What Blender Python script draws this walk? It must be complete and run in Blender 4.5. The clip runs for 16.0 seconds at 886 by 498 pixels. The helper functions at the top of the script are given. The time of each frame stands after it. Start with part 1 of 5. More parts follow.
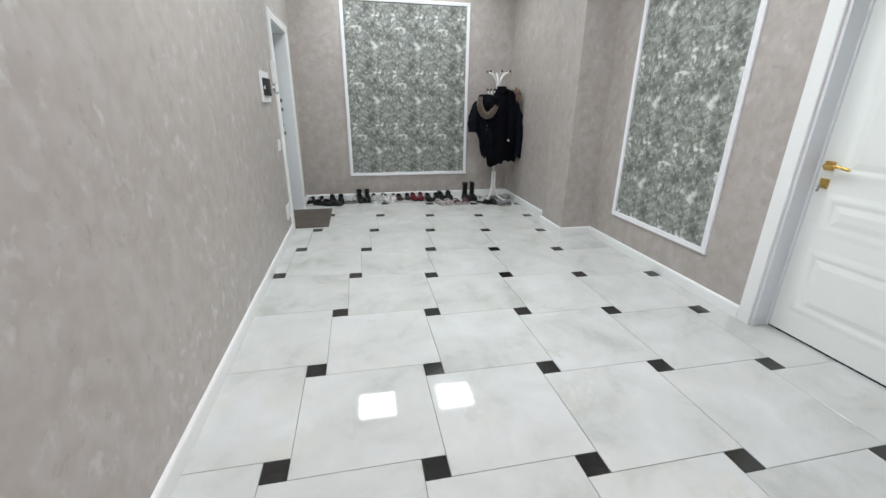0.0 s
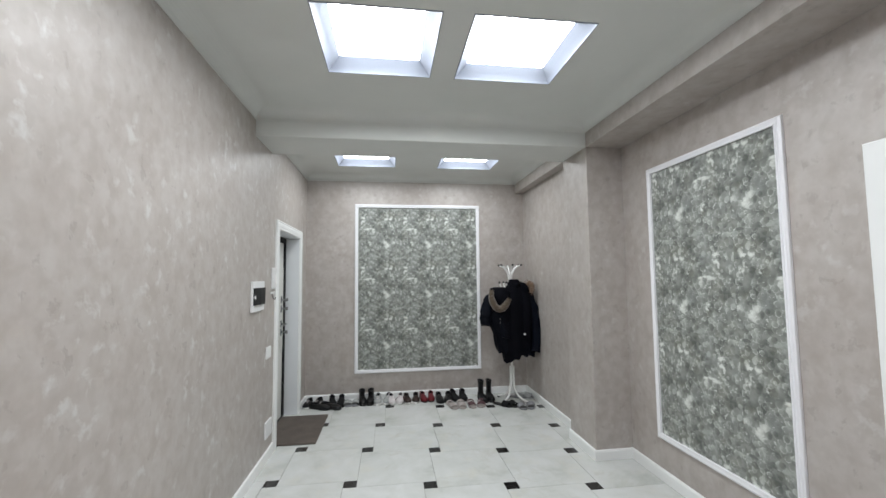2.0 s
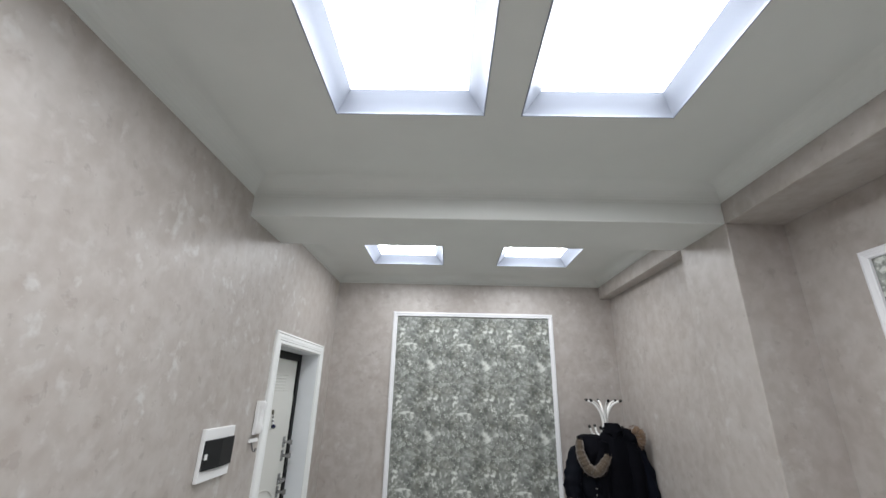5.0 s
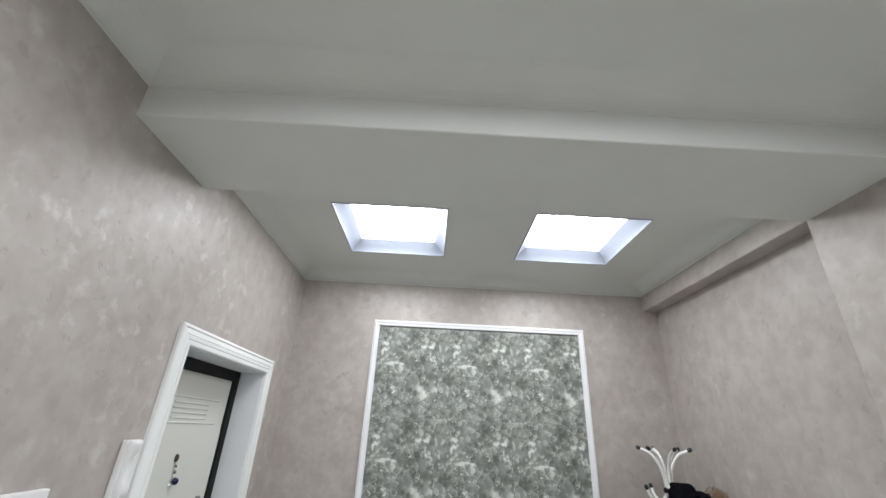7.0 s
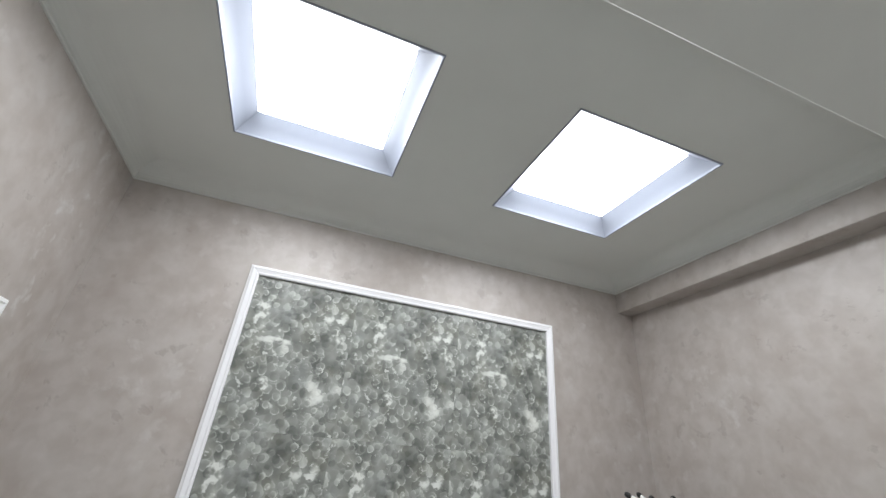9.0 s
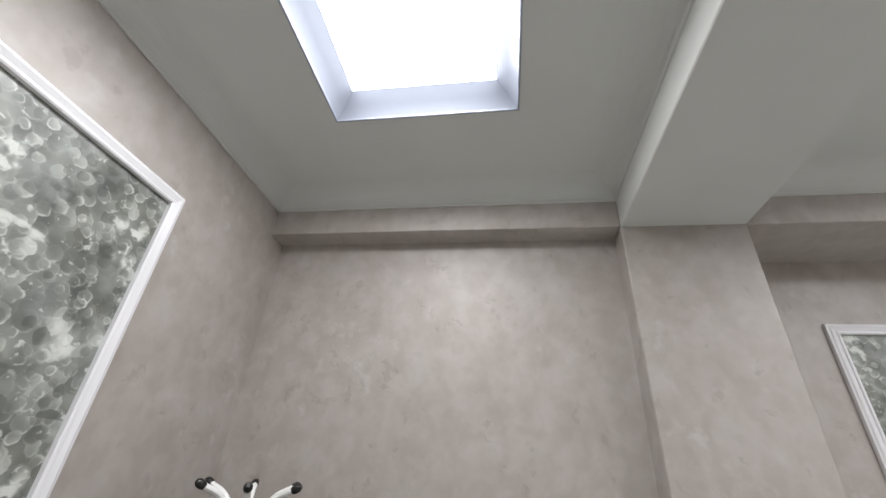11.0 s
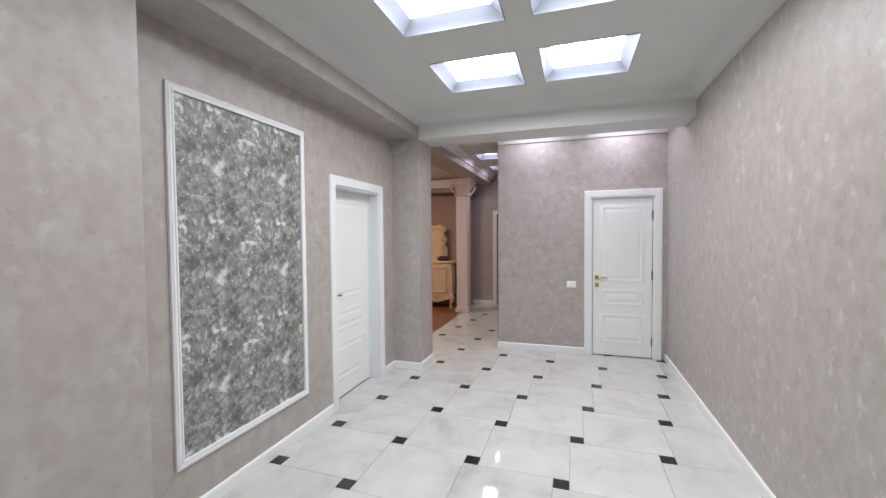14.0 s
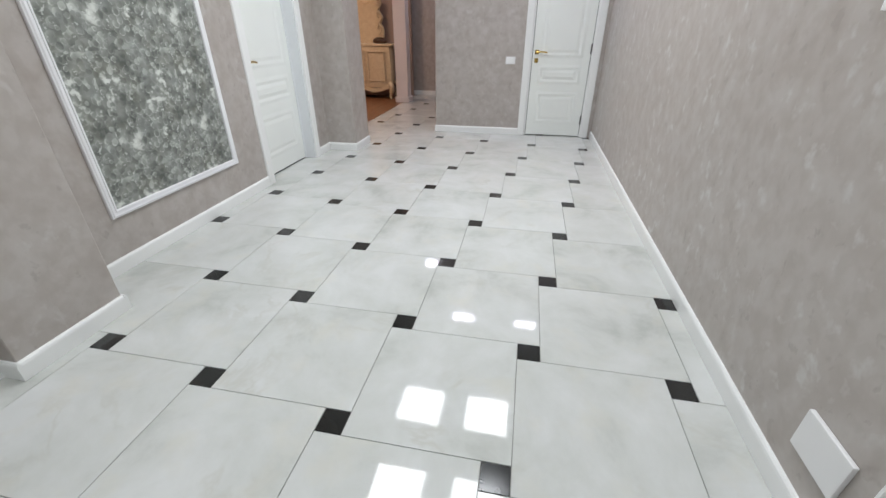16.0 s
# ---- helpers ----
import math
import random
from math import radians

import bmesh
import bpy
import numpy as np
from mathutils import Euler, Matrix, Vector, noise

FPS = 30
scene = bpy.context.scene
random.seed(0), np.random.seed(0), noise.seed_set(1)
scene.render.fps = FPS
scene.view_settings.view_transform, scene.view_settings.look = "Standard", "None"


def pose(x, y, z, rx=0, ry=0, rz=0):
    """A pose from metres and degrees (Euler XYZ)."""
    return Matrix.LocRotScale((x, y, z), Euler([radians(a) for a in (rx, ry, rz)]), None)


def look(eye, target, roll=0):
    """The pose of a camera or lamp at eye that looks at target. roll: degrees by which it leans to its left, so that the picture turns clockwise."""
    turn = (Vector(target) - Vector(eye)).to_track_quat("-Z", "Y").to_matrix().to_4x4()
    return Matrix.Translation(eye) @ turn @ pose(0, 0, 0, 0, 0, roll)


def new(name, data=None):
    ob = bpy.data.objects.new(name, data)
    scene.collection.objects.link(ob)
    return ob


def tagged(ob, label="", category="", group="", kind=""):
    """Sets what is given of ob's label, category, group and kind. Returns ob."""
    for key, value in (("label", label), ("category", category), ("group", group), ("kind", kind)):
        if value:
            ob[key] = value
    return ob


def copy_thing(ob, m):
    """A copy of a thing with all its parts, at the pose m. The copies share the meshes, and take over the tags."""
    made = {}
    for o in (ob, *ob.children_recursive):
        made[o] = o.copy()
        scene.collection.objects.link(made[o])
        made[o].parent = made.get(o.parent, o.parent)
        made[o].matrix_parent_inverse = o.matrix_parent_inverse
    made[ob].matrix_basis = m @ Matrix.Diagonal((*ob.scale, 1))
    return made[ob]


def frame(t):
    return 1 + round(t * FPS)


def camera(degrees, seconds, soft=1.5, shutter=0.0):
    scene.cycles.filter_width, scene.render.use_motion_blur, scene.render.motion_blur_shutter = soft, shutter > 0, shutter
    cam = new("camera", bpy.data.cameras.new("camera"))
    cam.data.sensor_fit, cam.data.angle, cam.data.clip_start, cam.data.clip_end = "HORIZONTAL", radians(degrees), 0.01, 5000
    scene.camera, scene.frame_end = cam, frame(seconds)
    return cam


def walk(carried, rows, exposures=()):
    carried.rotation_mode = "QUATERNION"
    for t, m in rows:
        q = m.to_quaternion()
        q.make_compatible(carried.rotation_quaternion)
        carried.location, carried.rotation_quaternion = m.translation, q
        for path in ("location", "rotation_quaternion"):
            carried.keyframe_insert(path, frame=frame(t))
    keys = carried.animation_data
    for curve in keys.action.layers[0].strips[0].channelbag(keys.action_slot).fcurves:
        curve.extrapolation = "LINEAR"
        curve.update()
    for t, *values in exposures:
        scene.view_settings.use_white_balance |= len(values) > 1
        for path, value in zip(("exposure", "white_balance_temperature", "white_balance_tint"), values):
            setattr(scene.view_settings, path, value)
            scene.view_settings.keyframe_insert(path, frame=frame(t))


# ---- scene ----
cam = camera(95.7, 16.0)
PATH = [
    (0, (0.012, 0.031, 1.314), (0.396, 1.869, 0.627), 0.6),
    (0.5, (0.086, 0.079, 1.353), (0.446, 1.967, 0.802), 0.2),
    (1, (0.215, 0.169, 1.438), (0.534, 2.117, 1.115), 0.1),
    (1.5, (0.292, 0.266, 1.492), (0.576, 2.245, 1.419), 0.1),
    (2, (0.326, 0.453, 1.561), (0.592, 2.43, 1.697), -0.6),
    (2.5, (0.371, 0.615, 1.607), (0.586, 2.582, 1.897), -1.1),
    (3, (0.476, 0.804, 1.645), (0.602, 2.757, 2.058), -0.5),
    (3.5, (0.54, 0.964, 1.682), (0.595, 2.894, 2.203), 0.7),
    (4, (0.502, 1.154, 1.722), (0.54, 3.063, 2.316), 1.0),
    (4.5, (0.447, 1.353, 1.735), (0.465, 3.247, 2.376), 0.8),
    (5, (0.457, 1.58, 1.736), (0.424, 3.465, 2.406), 1.4),
    (7.5, (0.26, 2.91, 1.729), (0.325, 4.712, 2.593), 3.7),
    (8, (0.155, 3.2, 1.747), (0.318, 4.985, 2.636), 4.0),
    (10.5, (0.412, 4.58, 1.785), (1.904, 5.468, 2.779), 5.3),
    (11, (0.569, 4.699, 1.756), (2.288, 4.997, 2.734), 3.9),
    (11.5, (0.687, 4.727, 1.768), (2.454, 4.42, 2.654), 2.6),
    (12, (0.646, 4.751, 1.698), (2.296, 3.899, 2.443), 1.5),
    (12.5, (0.501, 4.772, 1.698), (1.951, 3.489, 2.199), 1.3),
    (13, (0.405, 4.804, 1.655), (1.571, 3.209, 1.964), 0.8),
    (13.5, (0.403, 4.87, 1.585), (1.256, 3.066, 1.718), -0.2),
    (14, (0.36, 4.944, 1.574), (0.979, 3.044, 1.505), -0.5),
    (14.5, (0.284, 4.958, 1.523), (0.773, 3.039, 1.242), -0.3),
    (15, (0.168, 4.996, 1.438), (0.611, 3.118, 0.911), -0.5),
    (15.5, (0.133, 5.040, 1.333), (0.526, 3.240, 0.555), -0.3),
    (16, (0.145, 5.055, 1.260), (0.484, 3.334, 0.298), 0.0),
]
EXPOSURES = [(0.0, 0.23, 6420, 7), (1.0, 0.19, 6440, 8), (2.5, 0.1, 6460, 7), (4.5, 0.1, 6470, 8), (5.0, 0.06, 6480, 9), (7.5, 0.13, 6510, 9), (8.0, 0.07, 6520, 9), (10.5, 0.03, 6540, 10), (11.0, 0.06, 6680, 11), (11.5, 0.28, 6680, 11),
             (12.0, 0.37, 6680, 11), (12.5, 0.3, 6600, 13), (13.0, 0.15, 6590, 13), (14.5, 0.19, 6470, 11), (16.0, 0.19, 6450, 8)]
walk(cam, [(t, look(eye, target, roll)) for t, eye, target, roll in PATH], EXPOSURES)

# ---- world and light ----
world = bpy.data.worlds.new("world")
scene.world = world
world.use_nodes = True
world.node_tree.nodes["Background"].inputs[0].default_value = (0.8, 0.85, 1.0, 1)
world.node_tree.nodes["Background"].inputs[1].default_value = 0.02
PANEL_POWER = 18.0

# ---- plan ----
WEST, EAST, NORTH, SOUTH = -0.725, 2.390, 5.781, -0.573
BEAM_X = 2.055            # face of pilasters, beams and soffits on the east side
RECESS = 2.165            # wall beside the coat rack
B1, B2 = 3.742, 4.217     # north beam
B3, B4 = 0.20, 0.62       # south beam
CEIL, COVE = 2.915, 2.822
CEIL_N = 2.904
BEAM_Z, BEAM_S = 2.692, 2.67
CORR_W, CORR_S = 1.35, -4.0
WOOD_X = 2.515


# ---- materials ----
def mat(name, color=(0.8, 0.8, 0.8), rough=0.5, metal=0.0):
    m = bpy.data.materials.new(name)
    m.use_nodes = True
    b = m.node_tree.nodes["Principled BSDF"]
    b.inputs["Base Color"].default_value = (*color, 1)
    b.inputs["Roughness"].default_value = rough
    b.inputs["Metallic"].default_value = metal
    return m, m.node_tree.nodes, m.node_tree.links, b


def coords(n, l, scale=(1, 1, 1), world_space=False):
    tc = n.new("ShaderNodeTexCoord")
    mp = n.new("ShaderNodeMapping")
    mp.inputs["Scale"].default_value = scale
    if world_space:
        geo = n.new("ShaderNodeNewGeometry")
        l.new(geo.outputs["Position"], mp.inputs["Vector"])
    else:
        l.new(tc.outputs["Object"], mp.inputs["Vector"])
    return mp.outputs["Vector"]


def noise_tex(n, l, vec, scale, detail=4, rough=0.55, distort=0.0):
    t = n.new("ShaderNodeTexNoise")
    t.inputs["Scale"].default_value = scale
    t.inputs["Detail"].default_value = detail
    t.inputs["Roughness"].default_value = rough
    t.inputs["Distortion"].default_value = distort
    l.new(vec, t.inputs["Vector"])
    return t.outputs["Fac"]


def ramp(n, l, fac, stops):
    r = n.new("ShaderNodeValToRGB")
    while len(r.color_ramp.elements) < len(stops):
        r.color_ramp.elements.new(0.5)
    for e, (p, c) in zip(r.color_ramp.elements, stops):
        e.position = p
        e.color = (*c, 1) if len(c) == 3 else c
    l.new(fac, r.inputs["Fac"])
    return r.outputs["Color"]


def mix(n, l, fac, a, b, mode="MIX"):
    m = n.new("ShaderNodeMix")
    m.data_type, m.blend_type = "RGBA", mode
    for sock, val in ((0, fac), (6, a), (7, b)):
        if isinstance(val, (int, float)):
            m.inputs[sock].default_value = val
        elif isinstance(val, tuple):
            m.inputs[sock].default_value = (*val, 1)
        else:
            l.new(val, m.inputs[sock])
    return m.outputs[2]


def math_node(n, l, op, a, b=0.0):
    m = n.new("ShaderNodeMath")
    m.operation = op
    for sock, val in ((0, a), (1, b)):
        if isinstance(val, (int, float)):
            m.inputs[sock].default_value = val
        else:
            l.new(val, m.inputs[sock])
    return m.outputs[0]


def bump(n, l, b, height, strength=0.2, dist=0.01):
    bp = n.new("ShaderNodeBump")
    bp.inputs["Strength"].default_value = strength
    bp.inputs["Distance"].default_value = dist
    l.new(height, bp.inputs["Height"])
    l.new(bp.outputs["Normal"], b.inputs["Normal"])


def warped(n, l, vec, scale, amount):
    """The same place pushed about by noise, so that shapes lose their regular outlines."""
    t = n.new("ShaderNodeTexNoise")
    t.inputs["Scale"].default_value, t.inputs["Detail"].default_value = scale, 2
    l.new(vec, t.inputs["Vector"])
    add = n.new("ShaderNodeVectorMath")
    add.operation = "MULTIPLY_ADD"
    l.new(t.outputs["Color"], add.inputs[0])
    add.inputs[1].default_value = (amount, amount, amount)
    l.new(vec, add.inputs[2])
    return add.outputs[0]


def plaster(name, flecks=0.32, start=0.48, relief=0.6):
    """Pearly decorative plaster: taupe ground, overlapping trowelled patches with crisp edges, sparse silvery flecks
    paled for sheen, dents darkened for shade.
    """
    m, n, l, b = mat(name, rough=0.5)
    vec = coords(n, l, (1, 1, 0.9))
    torn = warped(n, l, vec, 10, 0.04)
    broad = noise_tex(n, l, vec, 1.6, 3)
    cloud = noise_tex(n, l, vec, 11, 3, 0.55)
    base = ramp(n, l, cloud, [(0.29, (0.372, 0.326, 0.291)), (0.45, (0.404, 0.360, 0.327)), (0.55, (0.431, 0.391, 0.360)), (0.71, (0.468, 0.433, 0.405))])
    base = mix(n, l, math_node(n, l, "MULTIPLY", broad, 0.35), base, (0.452, 0.426, 0.402))
    height = math_node(n, l, "MULTIPLY", cloud, 0.6)
    for scale, lo, tone, amount in ((6.0, 0.47, (0.490, 0.460, 0.435), 0.26), (9.0, 0.49, (0.355, 0.310, 0.276), 0.26), (13.0, 0.50, (0.495, 0.470, 0.447), 0.26), (17.0, 0.52, (0.350, 0.305, 0.272), 0.28)):
        dab = ramp(n, l, noise_tex(n, l, torn, scale, 1.0, 0.4), [(lo, (0, 0, 0)), (lo + 0.15, (1, 1, 1))])
        base = mix(n, l, math_node(n, l, "MULTIPLY", dab, amount), base, tone)
        height = math_node(n, l, "ADD", height, math_node(n, l, "MULTIPLY", dab, 0.18 if tone[0] > 0.4 else -0.18))
    fleck = noise_tex(n, l, torn, 14, 3, 0.55)
    mask = ramp(n, l, fleck, [(0.56, (0, 0, 0)), (0.70, (1, 1, 1))])
    patch = ramp(n, l, noise_tex(n, l, vec, 2.6, 2), [(start, (0.08, 0.08, 0.08)), (start + 0.14, (1, 1, 1))])
    m2 = mix(n, l, 1.0, mask, patch, "MULTIPLY")
    # flecks are paled in the colour as well, for the sheen on them
    col = mix(n, l, math_node(n, l, "MULTIPLY", m2, flecks), base, (0.60, 0.60, 0.585))
    # hollows lie lower in the bump and get their shade painted in too
    dent = ramp(n, l, fleck, [(0.30, (1, 1, 1)), (0.37, (0, 0, 0))])
    col = mix(n, l, math_node(n, l, "MULTIPLY", dent, 0.40), col, (0.30, 0.262, 0.235))
    l.new(col, b.inputs["Base Color"])
    l.new(math_node(n, l, "SUBTRACT", 0.50, math_node(n, l, "MULTIPLY", m2, 0.08)), b.inputs["Roughness"])
    l.new(math_node(n, l, "ADD", 0.08, math_node(n, l, "MULTIPLY", m2, 0.05)), b.inputs["Metallic"])
    height = math_node(n, l, "ADD", height, math_node(n, l, "MULTIPLY", m2, relief * 0.7))
    height = math_node(n, l, "SUBTRACT", height, math_node(n, l, "MULTIPLY", dent, relief * 0.8))
    b.inputs["Specular IOR Level"].default_value = 0.5
    b.inputs["Coat Weight"].default_value = 0.45
    b.inputs["Coat Roughness"].default_value = 0.45
    bump(n, l, b, height, 0.16, 0.006)
    return m


def painted(name, color, rough=0.4, grain=0.06):
    m, n, l, b = mat(name, color, rough)
    vec = coords(n, l)
    f = noise_tex(n, l, vec, 3, 4)
    dark = tuple(c * (1 - grain * 1.6) for c in color)
    l.new(ramp(n, l, f, [(0.3, dark), (0.7, color)]), b.inputs["Base Color"])
    bump(n, l, b, noise_tex(n, l, vec, 160, 3), 0.05, 0.002)
    return m


def marble(name):
    m, n, l, b = mat(name, rough=0.06)
    info = n.new("ShaderNodeObjectInfo")
    geo = n.new("ShaderNodeNewGeometry")
    add = n.new("ShaderNodeVectorMath")
    add.operation = "ADD"
    mul = n.new("ShaderNodeVectorMath")
    mul.operation = "SCALE"
    l.new(info.outputs["Random"], mul.inputs["Scale"])
    mul.inputs[0].default_value = (7.0, 13.0, 5.0)
    l.new(geo.outputs["Position"], add.inputs[0])
    l.new(mul.outputs[0], add.inputs[1])
    vec = add.outputs[0]
    cloud = noise_tex(n, l, vec, 2.6, 6, 0.62, 0.35)
    col = ramp(n, l, cloud, [(0.30, (0.455, 0.468, 0.440)), (0.45, (0.560, 0.573, 0.548)), (0.65, (0.630, 0.640, 0.628))])
    vein = noise_tex(n, l, vec, 1.7, 5, 0.6, 0.4)
    v = math_node(n, l, "ABSOLUTE", math_node(n, l, "SUBTRACT", vein, 0.5))
    vm = mix(n, l, 1.0, ramp(n, l, v, [(0.0, (1, 1, 1)), (0.03, (0, 0, 0))]), ramp(n, l, noise_tex(n, l, vec, 2.1, 2), [(0.50, (0, 0, 0)), (0.66, (1, 1, 1))]), "MULTIPLY")
    col = mix(n, l, math_node(n, l, "MULTIPLY", math_node(n, l, "MULTIPLY", vm, cloud), 0.62), col, (0.44, 0.425, 0.36))
    warm = noise_tex(n, l, vec, 5.5, 3)
    col = mix(n, l, math_node(n, l, "MULTIPLY", ramp(n, l, warm, [(0.55, (0, 0, 0)), (0.75, (1, 1, 1))]), 0.38), col, (0.62, 0.60, 0.52))
    l.new(col, b.inputs["Base Color"])
    l.new(math_node(n, l, "ADD", 0.02, math_node(n, l, "MULTIPLY", cloud, 0.05)), b.inputs["Roughness"])
    b.inputs["Specular IOR Level"].default_value = 0.42
    bump(n, l, b, noise_tex(n, l, vec, 3.0, 2), 0.006, 0.01)
    return m


def wallpaper(name, axis):
    """Grey-green paper of pale rings and lichen blots, in repeats 0.55 m wide."""
    m, n, l, b = mat(name, rough=0.42)
    tc = n.new("ShaderNodeTexCoord")
    sep = n.new("ShaderNodeSeparateXYZ")
    l.new(tc.outputs["Object"], sep.inputs[0])
    comb = n.new("ShaderNodeCombineXYZ")

    def repeat(sock, size):
        w = n.new("ShaderNodeMath")
        w.operation = "WRAP"
        l.new(sock, w.inputs[0])
        w.inputs[1].default_value, w.inputs[2].default_value = size, 0.0
        return w.outputs[0]
    l.new(repeat(math_node(n, l, "ADD", sep.outputs[axis], 0.15), 0.553), comb.inputs[0])
    l.new(repeat(math_node(n, l, "ADD", sep.outputs["Z"], 0.15), 0.655), comb.inputs[1])
    vec = comb.outputs[0]
    v2 = warped(n, l, warped(n, l, vec, 14, 0.016), 48, 0.012)
    near = n.new("ShaderNodeSeparateXYZ")
    l.new(v2, near.inputs[0])
    big = noise_tex(n, l, v2, 6, 2, 0.5)
    mid = noise_tex(n, l, v2, 12, 2, 0.5)
    # the repeat's bright clusters and dark squares
    lift = 0.0
    motifs = ((0.139, 0.485, 0.04, 0.085, 0.55), (0.262, 0.485, 0.055, 0.06, -0.38), (0.225, 0.375, 0.09, 0.016, 0.40), (0.505, 0.47, 0.030, 0.10, 0.45), (0.46, 0.51, 0.05, 0.03, 0.4),
              (0.43, 0.44, 0.04, 0.045, -0.38), (0.225, 0.185, 0.036, 0.036, 0.62), (0.215, 0.32, 0.035, 0.018, 0.42), (0.25, 0.10, 0.04, 0.018, 0.42), (0.44, 0.18, 0.05, 0.07, 0.26), (0.09, 0.27, 0.06, 0.05, -0.24), (0.34, 0.60, 0.06, 0.04, -0.24))
    for cx, cy, rx, ry, gain in motifs:
        dx = math_node(n, l, "MULTIPLY", math_node(n, l, "SUBTRACT", near.outputs[0], cx + 0.012), 1 / rx)
        dy = math_node(n, l, "MULTIPLY", math_node(n, l, "SUBTRACT", near.outputs[1], cy + 0.012), 1 / ry)
        dd = math_node(n, l, "ADD", math_node(n, l, "MULTIPLY", dx, dx), math_node(n, l, "MULTIPLY", dy, dy))
        inside = ramp(n, l, dd, [(0.35, (1, 1, 1)), (1.15, (0, 0, 0))])
        lift = math_node(n, l, "ADD", math_node(n, l, "MULTIPLY", inside, gain), lift)
    ragged = ramp(n, l, noise_tex(n, l, v2, 19, 2, 0.5), [(0.43, (0.18, 0.18, 0.18)), (0.55, (1, 1, 1))])
    lift = math_node(n, l, "MULTIPLY", lift, ragged)
    field = math_node(n, l, "ADD", math_node(n, l, "ADD", math_node(n, l, "MULTIPLY", big, 0.40), math_node(n, l, "MULTIPLY", mid, 0.50)), math_node(n, l, "ADD", math_node(n, l, "MULTIPLY", lift, 0.80), 0.11))
    tones = [(0.28, (0.086, 0.093, 0.085)), (0.46, (0.166, 0.176, 0.161)), (0.66, (0.290, 0.304, 0.280)), (0.90, (0.70, 0.72, 0.68))]
    col = ramp(n, l, field, tones)
    olive = ramp(n, l, noise_tex(n, l, v2, 9.5, 2), [(0.5, (0, 0, 0)), (0.66, (1, 1, 1))])
    blue = ramp(n, l, noise_tex(n, l, v2, 6.1, 2), [(0.53, (0, 0, 0)), (0.68, (1, 1, 1))])
    worn = ramp(n, l, noise_tex(n, l, v2, 34, 2), [(0.42, (0.12, 0.12, 0.12)), (0.56, (1, 1, 1))])

    # overlapping petals: each a disc of its own tone, lighter to one side, with a paler broken rim
    def petals(col, scale, angle, radius, least, fill, rim, gain):
        turn = n.new("ShaderNodeMapping")
        turn.inputs["Rotation"].default_value = (0, 0, angle)
        turn.inputs["Location"].default_value = (angle * 0.37, angle * 0.61, 0)
        l.new(v2, turn.inputs["Vector"])
        vo = n.new("ShaderNodeTexVoronoi")
        vo.voronoi_dimensions = "2D"
        vo.inputs["Scale"].default_value = scale
        vo.inputs["Randomness"].default_value = 0.62
        l.new(turn.outputs[0], vo.inputs["Vector"])
        pick = n.new("ShaderNodeSeparateColor")
        l.new(vo.outputs["Color"], pick.inputs[0])
        away = n.new("ShaderNodeVectorMath")
        away.operation = "SUBTRACT"
        l.new(turn.outputs[0], away.inputs[0])
        l.new(vo.outputs["Position"], away.inputs[1])
        side = n.new("ShaderNodeSeparateXYZ")
        l.new(away.outputs[0], side.inputs[0])
        own_radius = math_node(n, l, "ADD", radius * 0.68, math_node(n, l, "MULTIPLY", pick.outputs[2], radius * 0.5))
        dist = math_node(n, l, "DIVIDE", vo.outputs["Distance"], own_radius)
        disc = ramp(n, l, dist, [(0.90, (1, 1, 1)), (1.0, (0, 0, 0))])
        keep = math_node(n, l, "GREATER_THAN", pick.outputs[1], least)
        own = math_node(n, l, "ADD", math_node(n, l, "MULTIPLY", pick.outputs[0], 0.40), math_node(n, l, "SUBTRACT", field, 0.20))
        own = math_node(n, l, "ADD", own, math_node(n, l, "MULTIPLY", side.outputs[1], scale * 0.23))
        col = mix(n, l, math_node(n, l, "MULTIPLY", math_node(n, l, "MULTIPLY", disc, keep), fill), col, ramp(n, l, own, tones))
        edge = ramp(n, l, math_node(n, l, "ABSOLUTE", math_node(n, l, "SUBTRACT", dist, 0.84)), [(0.0, (1, 1, 1)), (rim, (0, 0, 0))])
        amt = math_node(n, l, "MULTIPLY", math_node(n, l, "MULTIPLY", edge, keep), math_node(n, l, "MULTIPLY", worn, math_node(n, l, "MULTIPLY", pick.outputs[0], math_node(n, l, "ADD", gain, math_node(n, l, "MULTIPLY", lift, 2.2)))))
        crescent = math_node(n, l, "ADD", 0.75, math_node(n, l, "MULTIPLY", math_node(n, l, "ADD", side.outputs[0], side.outputs[1]), scale * 1.5))
        amt = math_node(n, l, "MULTIPLY", amt, math_node(n, l, "MAXIMUM", crescent, 0.12))
        amt = math_node(n, l, "MINIMUM", math_node(n, l, "MAXIMUM", amt, 0.0), 0.92)
        return mix(n, l, amt, col, (0.58, 0.60, 0.56))

    for layer in ((8.0, 2.6, 0.43, 0.10, 0.50, 0.05, 0.10), (12.0, 0.3, 0.42, 0.08, 0.70, 0.10, 0.40), (16.0, 1.1, 0.42, 0.12, 0.72, 0.14, 0.62), (20.0, 2.0, 0.42, 0.25, 0.70, 0.20, 0.85), (25.0, 0.7, 0.42, 0.50, 0.65, 0.27, 1.1)):
        col = petals(col, *layer)
    col = mix(n, l, math_node(n, l, "MULTIPLY", olive, 0.22), col, (0.21, 0.205, 0.15))
    col = mix(n, l, math_node(n, l, "MULTIPLY", blue, 0.25), col, (0.17, 0.19, 0.205))
    fine = math_node(n, l, "ADD", noise_tex(n, l, v2, 38, 2, 0.5), math_node(n, l, "MULTIPLY", lift, 0.30))
    bright = ramp(n, l, fine, [(0.645, (0, 0, 0)), (0.72, (1, 1, 1))])
